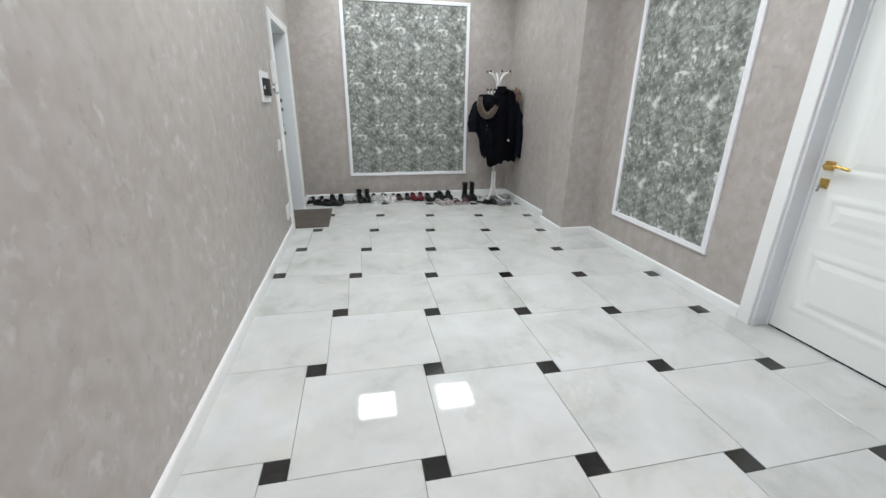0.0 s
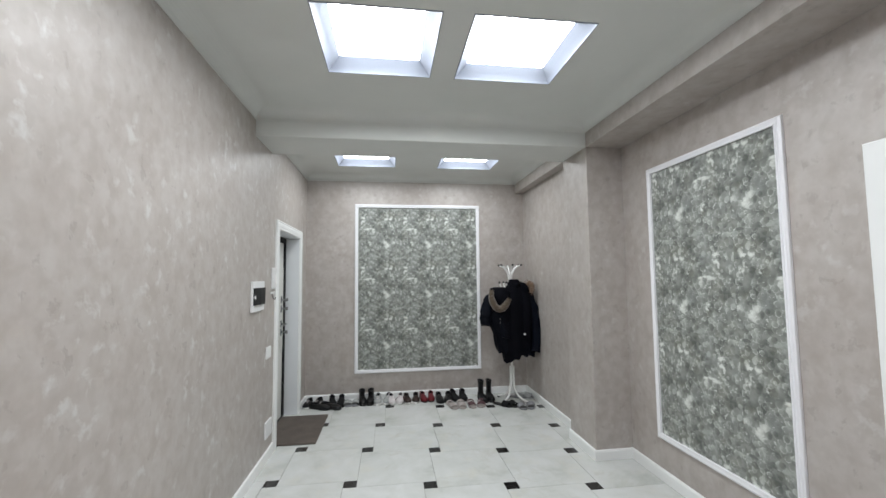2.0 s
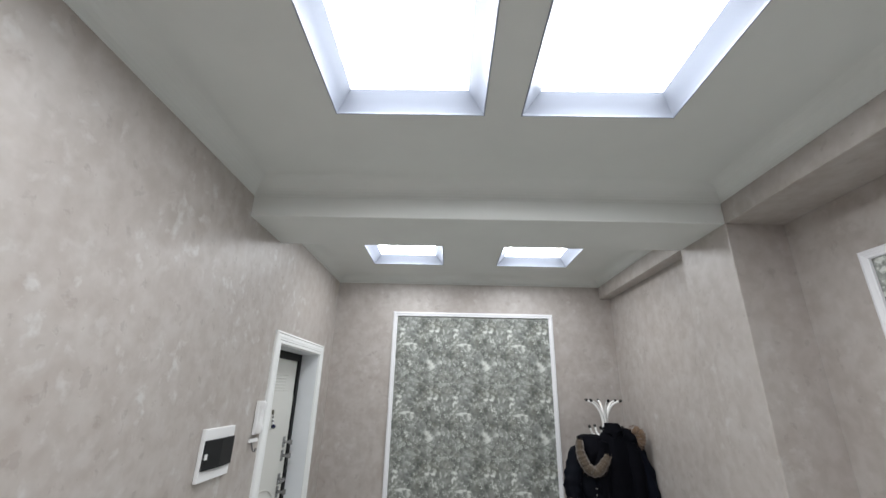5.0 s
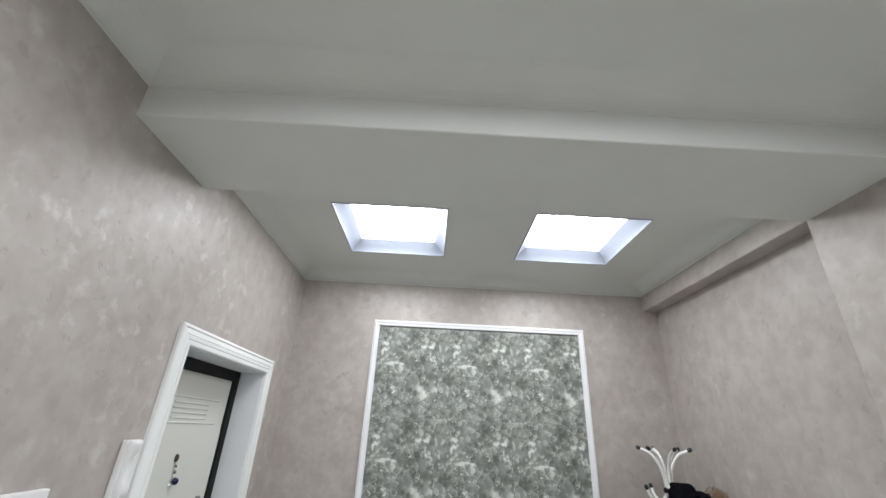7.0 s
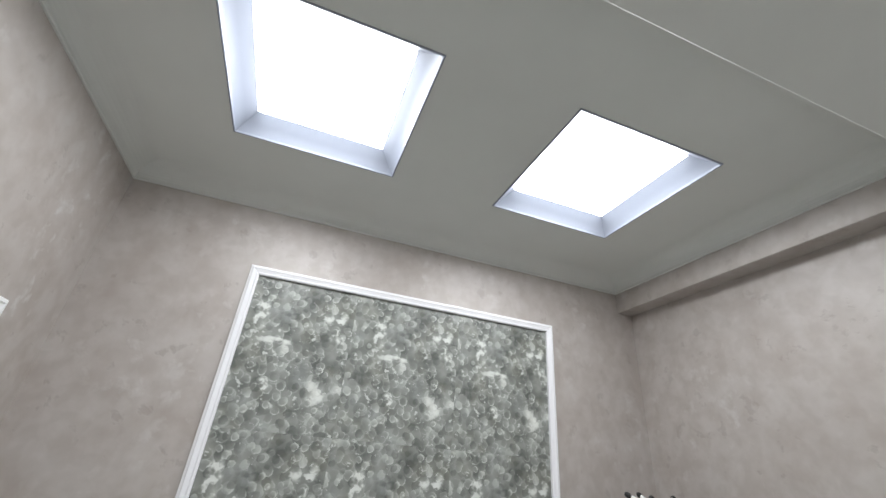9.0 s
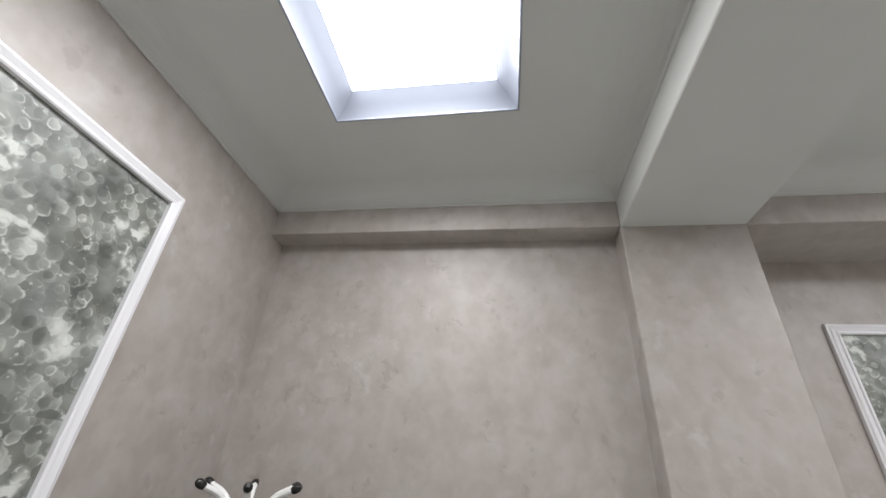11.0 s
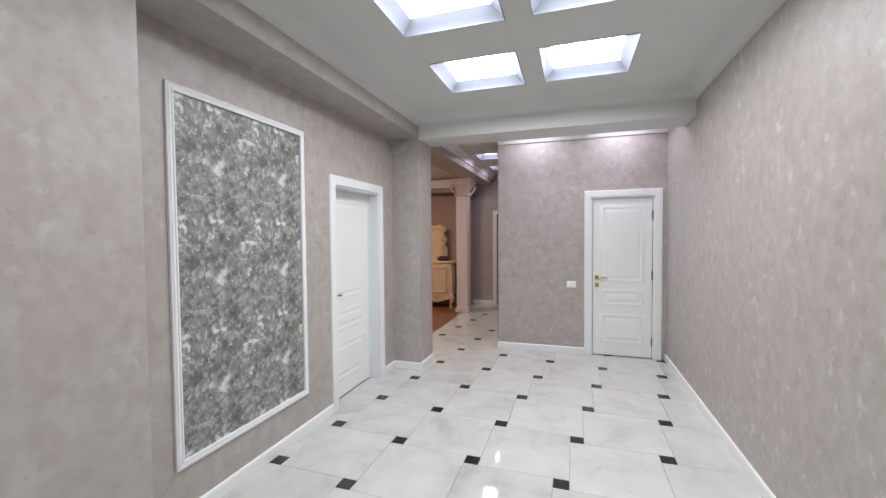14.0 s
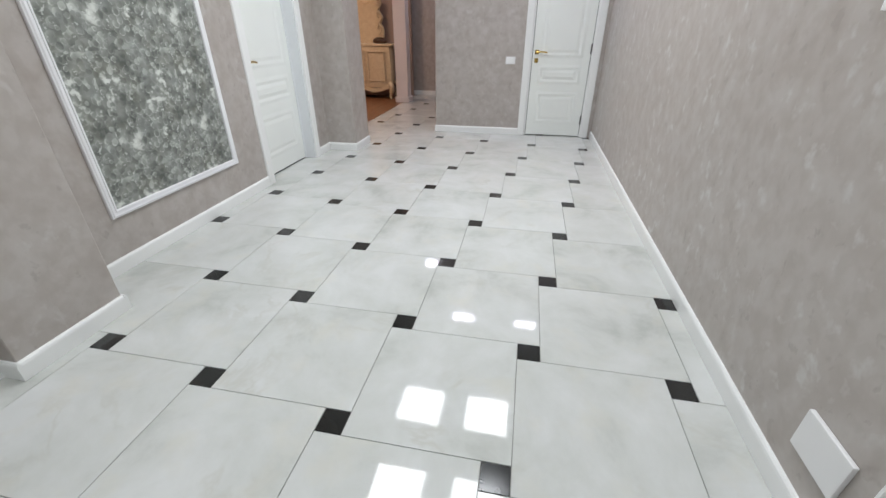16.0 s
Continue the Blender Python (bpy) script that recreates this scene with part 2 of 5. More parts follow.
    col = mix(n, l, math_node(n, l, "MULTIPLY", bright, 0.7), col, (0.66, 0.68, 0.65))
    l.new(col, b.inputs["Base Color"])
    bump(n, l, b, mid, 0.12, 0.004)
    return m


def wood(name, dark, light, scale=1.0, rough=0.3):
    m, n, l, b = mat(name, rough=rough)
    vec = coords(n, l, (14 * scale, 1.2 * scale, 14 * scale), True)
    f = noise_tex(n, l, vec, 2.0, 6, 0.6, 0.8)
    info = n.new("ShaderNodeObjectInfo")
    col = ramp(n, l, f, [(0.3, dark), (0.7, light)])
    col = mix(n, l, math_node(n, l, "MULTIPLY", info.outputs["Random"], 0.35), col, dark)
    l.new(col, b.inputs["Base Color"])
    bump(n, l, b, f, 0.1, 0.002)
    return m


def cloth(name, color, scale=220, rough=0.85, sheen=0.3):
    m, n, l, b = mat(name, color, rough)
    vec = coords(n, l)
    f = noise_tex(n, l, vec, scale, 3)
    g = noise_tex(n, l, vec, 7, 3)
    c = mix(n, l, g, tuple(x * 0.6 for x in color), tuple(min(1, x * 1.35) for x in color))
    l.new(c, b.inputs["Base Color"])
    b.inputs["Sheen Weight"].default_value = sheen
    b.inputs["Specular IOR Level"].default_value = 0.06
    bump(n, l, b, f, 0.25, 0.002)
    return m


def leather(name, color, rough=0.4):
    m, n, l, b = mat(name, color, rough)
    b.inputs["Specular IOR Level"].default_value = 0.3
    vec = coords(n, l)
    l.new(mix(n, l, noise_tex(n, l, vec, 18, 3), tuple(x * 0.65 for x in color), tuple(min(1, x * 1.2) for x in color)), b.inputs["Base Color"])
    bump(n, l, b, noise_tex(n, l, vec, 140, 3), 0.15, 0.002)
    return m


def glow(name, color, strength):
    m = bpy.data.materials.new(name)
    m.use_nodes = True
    n, l = m.node_tree.nodes, m.node_tree.links
    n.clear()
    e, o = n.new("ShaderNodeEmission"), n.new("ShaderNodeOutputMaterial")
    e.inputs[0].default_value, e.inputs[1].default_value = (*color, 1), strength
    l.new(e.outputs[0], o.inputs[0])
    return m


PLASTER = plaster("pearly_plaster", 0.40, 0.46, 0.8)
# the same plaster; its stronger pale flecks paint in the west wall's sheen
SHEEN_FLECKED = plaster("pearly_plaster_sheen_flecks", 0.60, 0.43, 1.0)
CEILING = painted("ceiling_paint", (0.68, 0.692, 0.665), 0.55, 0.03)
TRIM = painted("white_gloss_trim", (0.84, 0.85, 0.84), 0.28, 0.02)
DOORWHITE = painted("door_enamel", (0.83, 0.855, 0.825), 0.32, 0.02)
JAMB = painted("jamb_white", (0.74, 0.76, 0.78), 0.4, 0.03)
MARBLE = marble("white_marble")
BLACKTILE = painted("black_tile", (0.022, 0.022, 0.021), 0.12, 0.3)
GROUT = painted("grout", (0.33, 0.32, 0.295), 0.8, 0.2)
PAPER_X, PAPER_Y = wallpaper("lichen_wallpaper_x", "X"), wallpaper("lichen_wallpaper_y", "Y")
PANEL_FRAME = painted("panel_moulding_white", (0.84, 0.84, 0.86), 0.3, 0.02)
# white frames, coloured dark blue-grey to hold down the panel light on them
LIGHT_FRAME = painted("light_frame_dimmed_white", (0.29, 0.315, 0.375), 0.4, 0.02)
COOL_GLOW = glow("cool_panel_glow", (0.99, 0.95, 1.13), PANEL_POWER * 1.12)
PANEL_GLOW = glow("panel_glow", (0.965, 0.99, 1.03), PANEL_POWER)
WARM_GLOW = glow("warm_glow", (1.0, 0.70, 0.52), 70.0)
PLASTIC = painted("white_plastic", (0.80, 0.80, 0.80), 0.35, 0.02)
BRONZE = mat("dark_bronze", (0.10, 0.085, 0.06), 0.35, 0.8)[0]
NAVYGLASS = mat("dark_blue_glass", (0.008, 0.010, 0.045), 0.08)[0]
GAP_DARK = mat("dark_gap_fill", (0.03, 0.028, 0.026), 0.7)[0]
SMOKED = mat("smoked_plastic", (0.012, 0.0125, 0.0135), 0.5)[0]
SMOKED.node_tree.nodes["Principled BSDF"].inputs["Specular IOR Level"].default_value = 0.3
BLACKMETAL = painted("black_steel", (0.006, 0.006, 0.0065), 0.5, 0.2)
BLACKMETAL.node_tree.nodes["Principled BSDF"].inputs["Specular IOR Level"].default_value = 0.15
CHROME = mat("chrome", (0.33, 0.33, 0.335), 0.22, 1.0)[0]
BRASS = mat("brass", (0.66, 0.45, 0.14), 0.22, 1.0)[0]
STEELDOOR = painted("steel_door_white", (0.66, 0.66, 0.62), 0.38, 0.03)
RACKWHITE = mat("rack_enamel", (0.82, 0.82, 0.80), 0.25)[0]
KNOB = mat("black_knob", (0.012, 0.012, 0.012), 0.3)[0]
RUBBER = cloth("brown_ribbed_mat", (0.118, 0.098, 0.084), 120, 0.8, 0.1)
BLACKCLOTH = cloth("black_cloth", (0.0032, 0.0034, 0.0055), 260, 0.8, 0.0)
NAVY = cloth("navy_cloth", (0.0045, 0.0058, 0.011), 200, 0.65, 0.0)
DARKBLUE = cloth("dark_quilt", (0.004, 0.0048, 0.008), 120, 0.6, 0.0)
FUR = cloth("brown_fur", (0.085, 0.064, 0.045), 320, 0.95, 0.5)
FURLIGHT = cloth("tan_fur", (0.17, 0.11, 0.07), 320, 0.95, 0.5)
PLANK = wood("parquet", (0.15, 0.062, 0.027), (0.28, 0.128, 0.06))
CREAM = wood("cream_lacquer", (0.60, 0.47, 0.30), (0.72, 0.60, 0.42), 0.6, 0.35)
DARKWOOD = wood("dark_wood", (0.04, 0.02, 0.012), (0.09, 0.045, 0.025), 1.0, 0.3)
ROSEWALL = painted("rose_taupe_paint", (0.36, 0.27, 0.235), 0.6, 0.08)
COLUMNWHITE = painted("column_white", (0.74, 0.68, 0.68), 0.35, 0.03)


# ---- mesh helpers ----
def part(name, bm, material, parent=None, label=""):
    """Links a bmesh as one mesh object, under a thing or part if given."""
    me = bpy.data.meshes.new(name)
    bmesh.ops.recalc_face_normals(bm, faces=bm.faces[:])
    bm.to_mesh(me)
    bm.free()
    for x in (material if isinstance(material, (list, tuple)) else [material]):
        me.materials.append(x)
    ob = new(name, me)
    if parent:
        ob.parent = parent
    if label:
        ob["label"] = label
    return ob


def smooth(ob, angle=40):
    me = ob.data
    bm = bmesh.new()
    bm.from_mesh(me)
    for f in bm.faces:
        f.smooth = True
    for e in bm.edges:
        if len(e.link_faces) == 2 and e.calc_face_angle(0) > radians(angle):
            e.smooth = False
    bm.to_mesh(me)
    bm.free()
    return ob


def thing(name, label, category, group="", kind="", at=(0, 0, 0), rz=0):
    ob = new(name)
    ob.empty_display_size = 0.1
    ob.matrix_basis = pose(*at, 0, 0, rz)
    return tagged(ob, label, category, group, kind)


def box(bm, lo, hi, bevel=0.0, segments=2):
    vs = [bm.verts.new((x, y, z)) for x in (lo[0], hi[0]) for y in (lo[1], hi[1]) for z in (lo[2], hi[2])]
    fs = [bm.faces.new([vs[i] for i in q]) for q in ((0, 1, 3, 2), (4, 6, 7, 5), (0, 4, 5, 1), (2, 3, 7, 6), (0, 2, 6, 4), (1, 5, 7, 3))]
    if bevel:
        es = list({e for f in fs for e in f.edges})
        bmesh.ops.bevel(bm, geom=es, offset=bevel, segments=segments, profile=0.7, affect="EDGES")
    return bm


def boxed(lo, hi, bevel=0.0, segments=2):
    return box(bmesh.new(), lo, hi, bevel, segments)


def loft(bm, rings, cap=True, closed=True):
    made = [[bm.verts.new(p) for p in r] for r in rings]
    k = len(made[0])
    for a, b in zip(made, made[1:]):
        for i in range(k if closed else k - 1):
            j = (i + 1) % k
            bm.faces.new((a[i], a[j], b[j], b[i]))
    if cap and closed:
        bm.faces.new(made[0][::-1])
        bm.faces.new(made[-1])
    return bm


def tube(bm, pts, radius, sides=10):
    pts = [Vector(p) for p in pts]
    rings = []
    side = None
    for i, p in enumerate(pts):
        d = (pts[min(i + 1, len(pts) - 1)] - pts[max(i - 1, 0)]).normalized()
        if side is None:
            side = d.orthogonal().normalized()
        side = (side - d * side.dot(d)).normalized()
        up = d.cross(side)
        r = radius[i] if isinstance(radius, (list, tuple)) else radius
        rings.append([p + (side * math.cos(a) + up * math.sin(a)) * r for a in [2 * math.pi * k / sides for k in range(sides)]])
    return loft(bm, rings)


def curve_points(ctrl, steps=8):
    """A smooth line through the given points."""
    c = [Vector(p) for p in ctrl]
    c = [c[0] * 2 - c[1]] + c + [c[-1] * 2 - c[-2]]
    out = []
    for i in range(1, len(c) - 2):
        a, b, d, e = c[i - 1:i + 3]
        for s in range(steps):
            t = s / steps
            out.append(0.5 * ((2 * b) + (d - a) * t + (2 * a - 5 * b + 4 * d - e) * t * t + (3 * b - a - 3 * d + e) * t ** 3))
    return out + [c[-2]]


def slab(us, vs, holes, w0, w1, to):
    """A wall or ceiling sheet between depths w0 and w1 with right-angled holes (u0, u1, v0, v1)."""
    us = sorted({*us, *[h[0] for h in holes], *[h[1] for h in holes]})
    vs = sorted({*vs, *[h[2] for h in holes], *[h[3] for h in holes]})
    solid = {}
    for i in range(len(us) - 1):
        for j in range(len(vs) - 1):
            u, v = (us[i] + us[i + 1]) / 2, (vs[j] + vs[j + 1]) / 2
            solid[i, j] = not any(h[0] < u < h[1] and h[2] < v < h[3] for h in holes)
    bm = bmesh.new()
    cache = {}

    def vert(i, j, w):
        if (i, j, w) not in cache:
            cache[i, j, w] = bm.verts.new(to(us[i], vs[j], w))
        return cache[i, j, w]
    for (i, j), full in solid.items():
        if not full:
            continue
        for w in (w0, w1):
            bm.faces.new((vert(i, j, w), vert(i + 1, j, w), vert(i + 1, j + 1, w), vert(i, j + 1, w)))
        for (di, dj), (a, b) in {(-1, 0): ((i, j), (i, j + 1)), (1, 0): ((i + 1, j), (i + 1, j + 1)),
                                 (0, -1): ((i, j), (i + 1, j)), (0, 1): ((i, j + 1), (i + 1, j + 1))}.items():
            if not solid.get((i + di, j + dj), False):
                bm.faces.new((vert(*a, w0), vert(*b, w0), vert(*b, w1), vert(*a, w1)))
    return bm


def on_west(u, v, w): return (WEST + w, u, v)
def on_east(u, v, w): return (EAST - w, u, v)
def on_north(u, v, w): return (u, NORTH - w, v)
def on_south(u, v, w): return (u, SOUTH + w, v)
def on_ceiling(u, v, w): return (u, v, CEIL - w)
def on_ceiling_n(u, v, w): return (u, v, CEIL_N - w)


def frame_loop(u0, u1, v0, v1, profile, to):
    """A mitred moulding round a rectangle; profile: (outward, proud) steps."""
    bm = bmesh.new()
    rings = [[to(u0 - d, v0 - d, w), to(u1 + d, v0 - d, w), to(u1 + d, v1 + d, w), to(u0 - d, v1 + d, w)] for d, w in profile]
    made = [[bm.verts.new(p) for p in r] for r in rings]
    for a, b in zip(made, made[1:] + made[:1]):
        for i in range(4):
            bm.faces.new((a[i], a[(i + 1) % 4], b[(i + 1) % 4], b[i]))
    return bm


def frame_arch(u0, u1, v1, profile, to, foot=0.002):
    """A mitred door casing: two uprights and a head."""
    bm = bmesh.new()
    made = [[bm.verts.new(to(*p)) for p in ((u0 - d, foot, w), (u0 - d, v1 + d, w), (u1 + d, v1 + d, w), (u1 + d, foot, w))] for d, w in profile]
    for a, b in zip(made, made[1:] + made[:1]):
        for i in range(3):
            bm.faces.new((a[i], a[i + 1], b[i + 1], b[i]))
    bm.faces.new([r[0] for r in made])
    bm.faces.new([r[3] for r in made])
    return bm


def cove_run(pts, rise, depth, z0, bead, steps=9):
    """Hollow plaster coving round the inside of a rectangle (x0, x1, y0, y1)."""
    x0, x1, y0, y1 = pts
    bm = bmesh.new()
    prof = [(0, 0), (0.004 + bead, 0.0)]
    if bead:
        prof += [(0.006 + bead, bead * 0.7), (0.004 + bead, bead * 1.4), (0.005, bead * 1.6)]
    foot = prof[-1][1]
    prof += [(0.004 + (depth - 0.004) * (1 - math.cos(a)), foot + (rise - foot - 0.0008) * math.sin(a)) for a in [math.pi / 2 * k / steps for k in range(1, steps + 1)]]
    prof += [(0.0, rise - 0.0005)]
    made = [[bm.verts.new(p) for p in ((x0 + d, y0 + d, z0 + h), (x1 - d, y0 + d, z0 + h), (x1 - d, y1 - d, z0 + h), (x0 + d, y1 - d, z0 + h))] for d, h in prof]
    for a, b in zip(made, made[1:] + made[:1]):
        for i in range(4):
            bm.faces.new((a[i], a[(i + 1) % 4], b[(i + 1) % 4], b[i]))
    return bm


def structure(name, bm, material, label, category):
    return tagged(part(name, bm, material), label, category, kind="structure")


# ---- large structure ----
ENT = (4.437, 5.354, 0.0, 2.025)      # entrance opening in the west wall
RDO = (0.985, 1.828, 0.0, 2.032)      # side door opening in the east wall
BDO = (-0.592, 0.142, 0.0, 2.040)     # door opening in the south wall
TOP = 3.05
structure("wall_west", slab([SOUTH - 0.15, NORTH], [-0.05, TOP], [(ENT[0], ENT[1], -0.05, ENT[3])], 0, -0.30, on_west), SHEEN_FLECKED,
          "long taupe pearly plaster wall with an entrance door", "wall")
structure("wall_north", slab([WEST - 0.3, EAST + 0.2], [-0.05, TOP], [], 0, -0.2, on_north), PLASTER, "taupe pearly plaster end wall with a wallpaper panel", "wall")
structure("wall_east", slab([B3 + 0.2, B1 + 0.01], [-0.05, TOP], [(RDO[0], RDO[1], -0.05, RDO[3])], 0, -0.25, on_east), PLASTER,
          "taupe pearly plaster wall with a white door and wallpaper panel", "wall")
structure("wall_recess", boxed((RECESS, B2 - 0.01, -0.05), (EAST + 0.2, NORTH, TOP)), PLASTER, "taupe plaster wall beside the coat rack", "wall")
structure("pilaster_north", boxed((BEAM_X, B1, -0.05), (EAST + 0.2, B2, TOP), 0.004, 1), PLASTER, "square taupe plaster pilaster under the beam", "pilaster")
structure("pilaster_south", boxed((BEAM_X, B3, -0.05), (WOOD_X, B4, TOP), 0.004, 1), PLASTER, "square taupe plaster pilaster beside the open passage", "pilaster")
structure("wall_south", slab([WEST - 0.2, CORR_W], [-0.05, TOP], [(BDO[0], BDO[1], -0.05, BDO[3])], 0, -0.15, on_south), PLASTER,
          "taupe pearly plaster wall with a closed white door", "wall")
structure("soffit_east", boxed((BEAM_X, B4, BEAM_Z), (EAST + 0.02, B1, TOP), 0.003, 1), PLASTER, "boxed taupe plaster soffit along the wall", "soffit")
structure("soffit_recess", boxed((BEAM_X, B2, BEAM_Z + 0.004), (RECESS + 0.02, NORTH + 0.02, TOP), 0.003, 1), PLASTER, "boxed taupe plaster soffit above the coat rack", "soffit")
structure("beam_north", boxed((WEST - 0.02, B1, BEAM_Z), (BEAM_X + 0.002, B2, TOP), 0.004, 1), CEILING, "white painted ceiling beam across the hall", "beam")
structure("beam_south", boxed((WEST - 0.02, B3, BEAM_S), (BEAM_X + 0.002, B4, TOP), 0.004, 1), CEILING, "white painted ceiling beam across the hall", "beam")

# ceilings with square light openings
HX = ((-0.063, 0.598), (0.773, 1.444))
FX = ((-0.270, 0.397), (0.918, 1.585))
NEAR = [(x0, x1, y0, y1) for y0, y1 in ((2.402, 3.079), (1.278, 1.934)) for x0, x1 in HX]
FAR = [(x0, x1, 4.641, 5.315) for x0, x1 in FX]
BACK = [(x0, x1, -0.43, 0.03) for x0, x1 in ((-0.41, 0.07), (0.61, 1.09))]
CORR = [(1.57, 1.93, -2.10, -1.64), (1.57, 1.93, -3.30, -2.84)]
structure("ceiling_middle", slab([WEST - 0.02, BEAM_X + 0.02], [B4 - 0.01, B1 + 0.01], NEAR, 0, -0.1, on_ceiling), CEILING, "matt white ceiling with four square light openings", "ceiling")
structure("ceiling_north", slab([WEST - 0.02, BEAM_X + 0.02], [B2 - 0.01, NORTH + 0.02], FAR, 0, -0.137, on_ceiling_n), CEILING, "matt white ceiling with two square light openings", "ceiling")
structure("ceiling_south", slab([WEST - 0.02, WOOD_X + 0.1], [CORR_S - 0.5, B3 + 0.01], BACK + CORR, 0, -0.1, on_ceiling), CEILING, "matt white passage ceiling with square light openings", "ceiling")
structure("cove_middle", cove_run((WEST, BEAM_X, B4, B1), CEIL - COVE, 0.13, COVE, 0.0), CEILING, "hollow white plaster coving round the ceiling", "coving")
structure("cove_north", cove_run((WEST, BEAM_X, B2, NORTH), CEIL_N - COVE, 0.12, COVE, 0.005), CEILING, "hollow white plaster coving round the ceiling", "coving")
bm = bmesh.new()
loft(bm, [[(x, SOUTH, 2.80), (x, SOUTH + 0.02, 2.80), (x, SOUTH + 0.03, 2.82), (x, SOUTH + 0.08, 2.90), (x, SOUTH + 0.08, CEIL - 0.001), (x, SOUTH, CEIL - 0.001)] for x in (WEST, CORR_W)])
structure("cornice", bm, TRIM, "glossy white cornice along the end wall top", "cornice")

# baseboards
BASE_H, BASE_T = 0.087, 0.016


def baseboard(a, b, out):
    """A skirting run from a to b (plan points); out: the way it faces."""
    a, b, o = Vector((*a, 0)), Vector((*b, 0)), Vector((*out, 0))
    prof = [(0, 0.001), (BASE_T, 0.001), (BASE_T, BASE_H - 0.018), (BASE_T * 0.85, BASE_H - 0.008), (BASE_T * 0.5, BASE_H - 0.001), (0, BASE_H)]
    bm = bmesh.new()
    loft(bm, [[p + o * d + Vector((0, 0, h)) for d, h in prof] for p in (a, b)])
    structure("baseboard", bm, TRIM, "low white baseboard with rounded top edge", "baseboard")


T = BASE_T
baseboard((WEST, SOUTH + T), (WEST, 4.350), (1, 0))
baseboard((WEST, 5.441), (WEST, NORTH - T), (1, 0))
baseboard((WEST, NORTH), (RECESS, NORTH), (0, -1))
baseboard((RECESS, NORTH - T), (RECESS, B2 + T), (-1, 0))
baseboard((RECESS, B2), (BEAM_X - T, B2), (0, 1))
baseboard((BEAM_X, B2), (BEAM_X, B1), (-1, 0))
baseboard((BEAM_X - T, B1), (EAST, B1), (0, -1))
baseboard((EAST, B1 - T), (EAST, 1.914), (-1, 0))
baseboard((EAST, 0.896), (EAST, B4 + T), (-1, 0))
baseboard((EAST, B4), (BEAM_X - T, B4), (0, 1))
baseboard((BEAM_X, B4), (BEAM_X, B3), (-1, 0))
baseboard((0.226, SOUTH), (CORR_W, SOUTH), (0, 1))
baseboard((CORR_W, SOUTH + T), (CORR_W, CORR_S), (1, 0))
baseboard((2.095, CORR_S), (2.62, CORR_S), (0, 1))

# ---- doors ----
PLAIN = [(0.0, 0.0), (0.0, 0.014), (0.005, 0.018), (0.040, 0.019), (0.080, 0.018), (0.086, 0.012), (0.086, 0.0)]
CASING = [(0.0, 0.0), (0.0, 0.016), (0.006, 0.020), (0.022, 0.020), (0.024, 0.015), (0.028, 0.020), (0.044, 0.021), (0.046, 0.016), (0.050, 0.021), (0.046, 0.022), (0.068, 0.017), (0.072, 0.022), (0.080, 0.020), (0.086, 0.014), (0.086, 0.0)]
MOULD = [(-0.012, 0.0), (-0.006, 0.002), (0.002, 0.006), (0.010, 0.0075), (0.018, 0.007), (0.028, 0.004), (0.036, 0.0015), (0.044, 0.0)]


def lever(parent, to, u, v, way, material, w0=0.0):
    """A lever handle with a square rose and a key escutcheon below."""
    h = part("door_handle", box(bmesh.new(), (-0.001, -0.001, -0.001), (0.001, 0.001, 0.001)), material, parent, "polished brass lever handle")
    bm = bmesh.new()
    loft(bm, [[to(u + 0.024 * a, v + 0.024 * b, w) for a, b in ((-1, -1), (1, -1), (1, 1), (-1, 1))] for w in (w0, w0 + 0.008)])
    tube(bm, [to(u, v, w0 + 0.008), to(u, v, w0 + 0.045)], 0.009)
    tube(bm, curve_points([to(u, v, w0 + 0.045), to(u + way * 0.02, v, w0 + 0.052), to(u + way * 0.07, v + 0.004, w0 + 0.05), to(u + way * 0.125, v - 0.006, w0 + 0.047)], 4), 0.0085)
    bm.to_mesh(h.data)
    bm.free()
    h.data.materials[0] = material
    bm = bmesh.new()
    loft(bm, [[to(u + 0.022 * a, v - 0.095 + 0.026 * b, w) for a, b in ((-1, -1), (1, -1), (1, 1), (-1, 1))] for w in (w0, w0 + 0.008)])
    part("escutcheon", bm, material, parent, "square brass lock plate")
    return smooth(h)


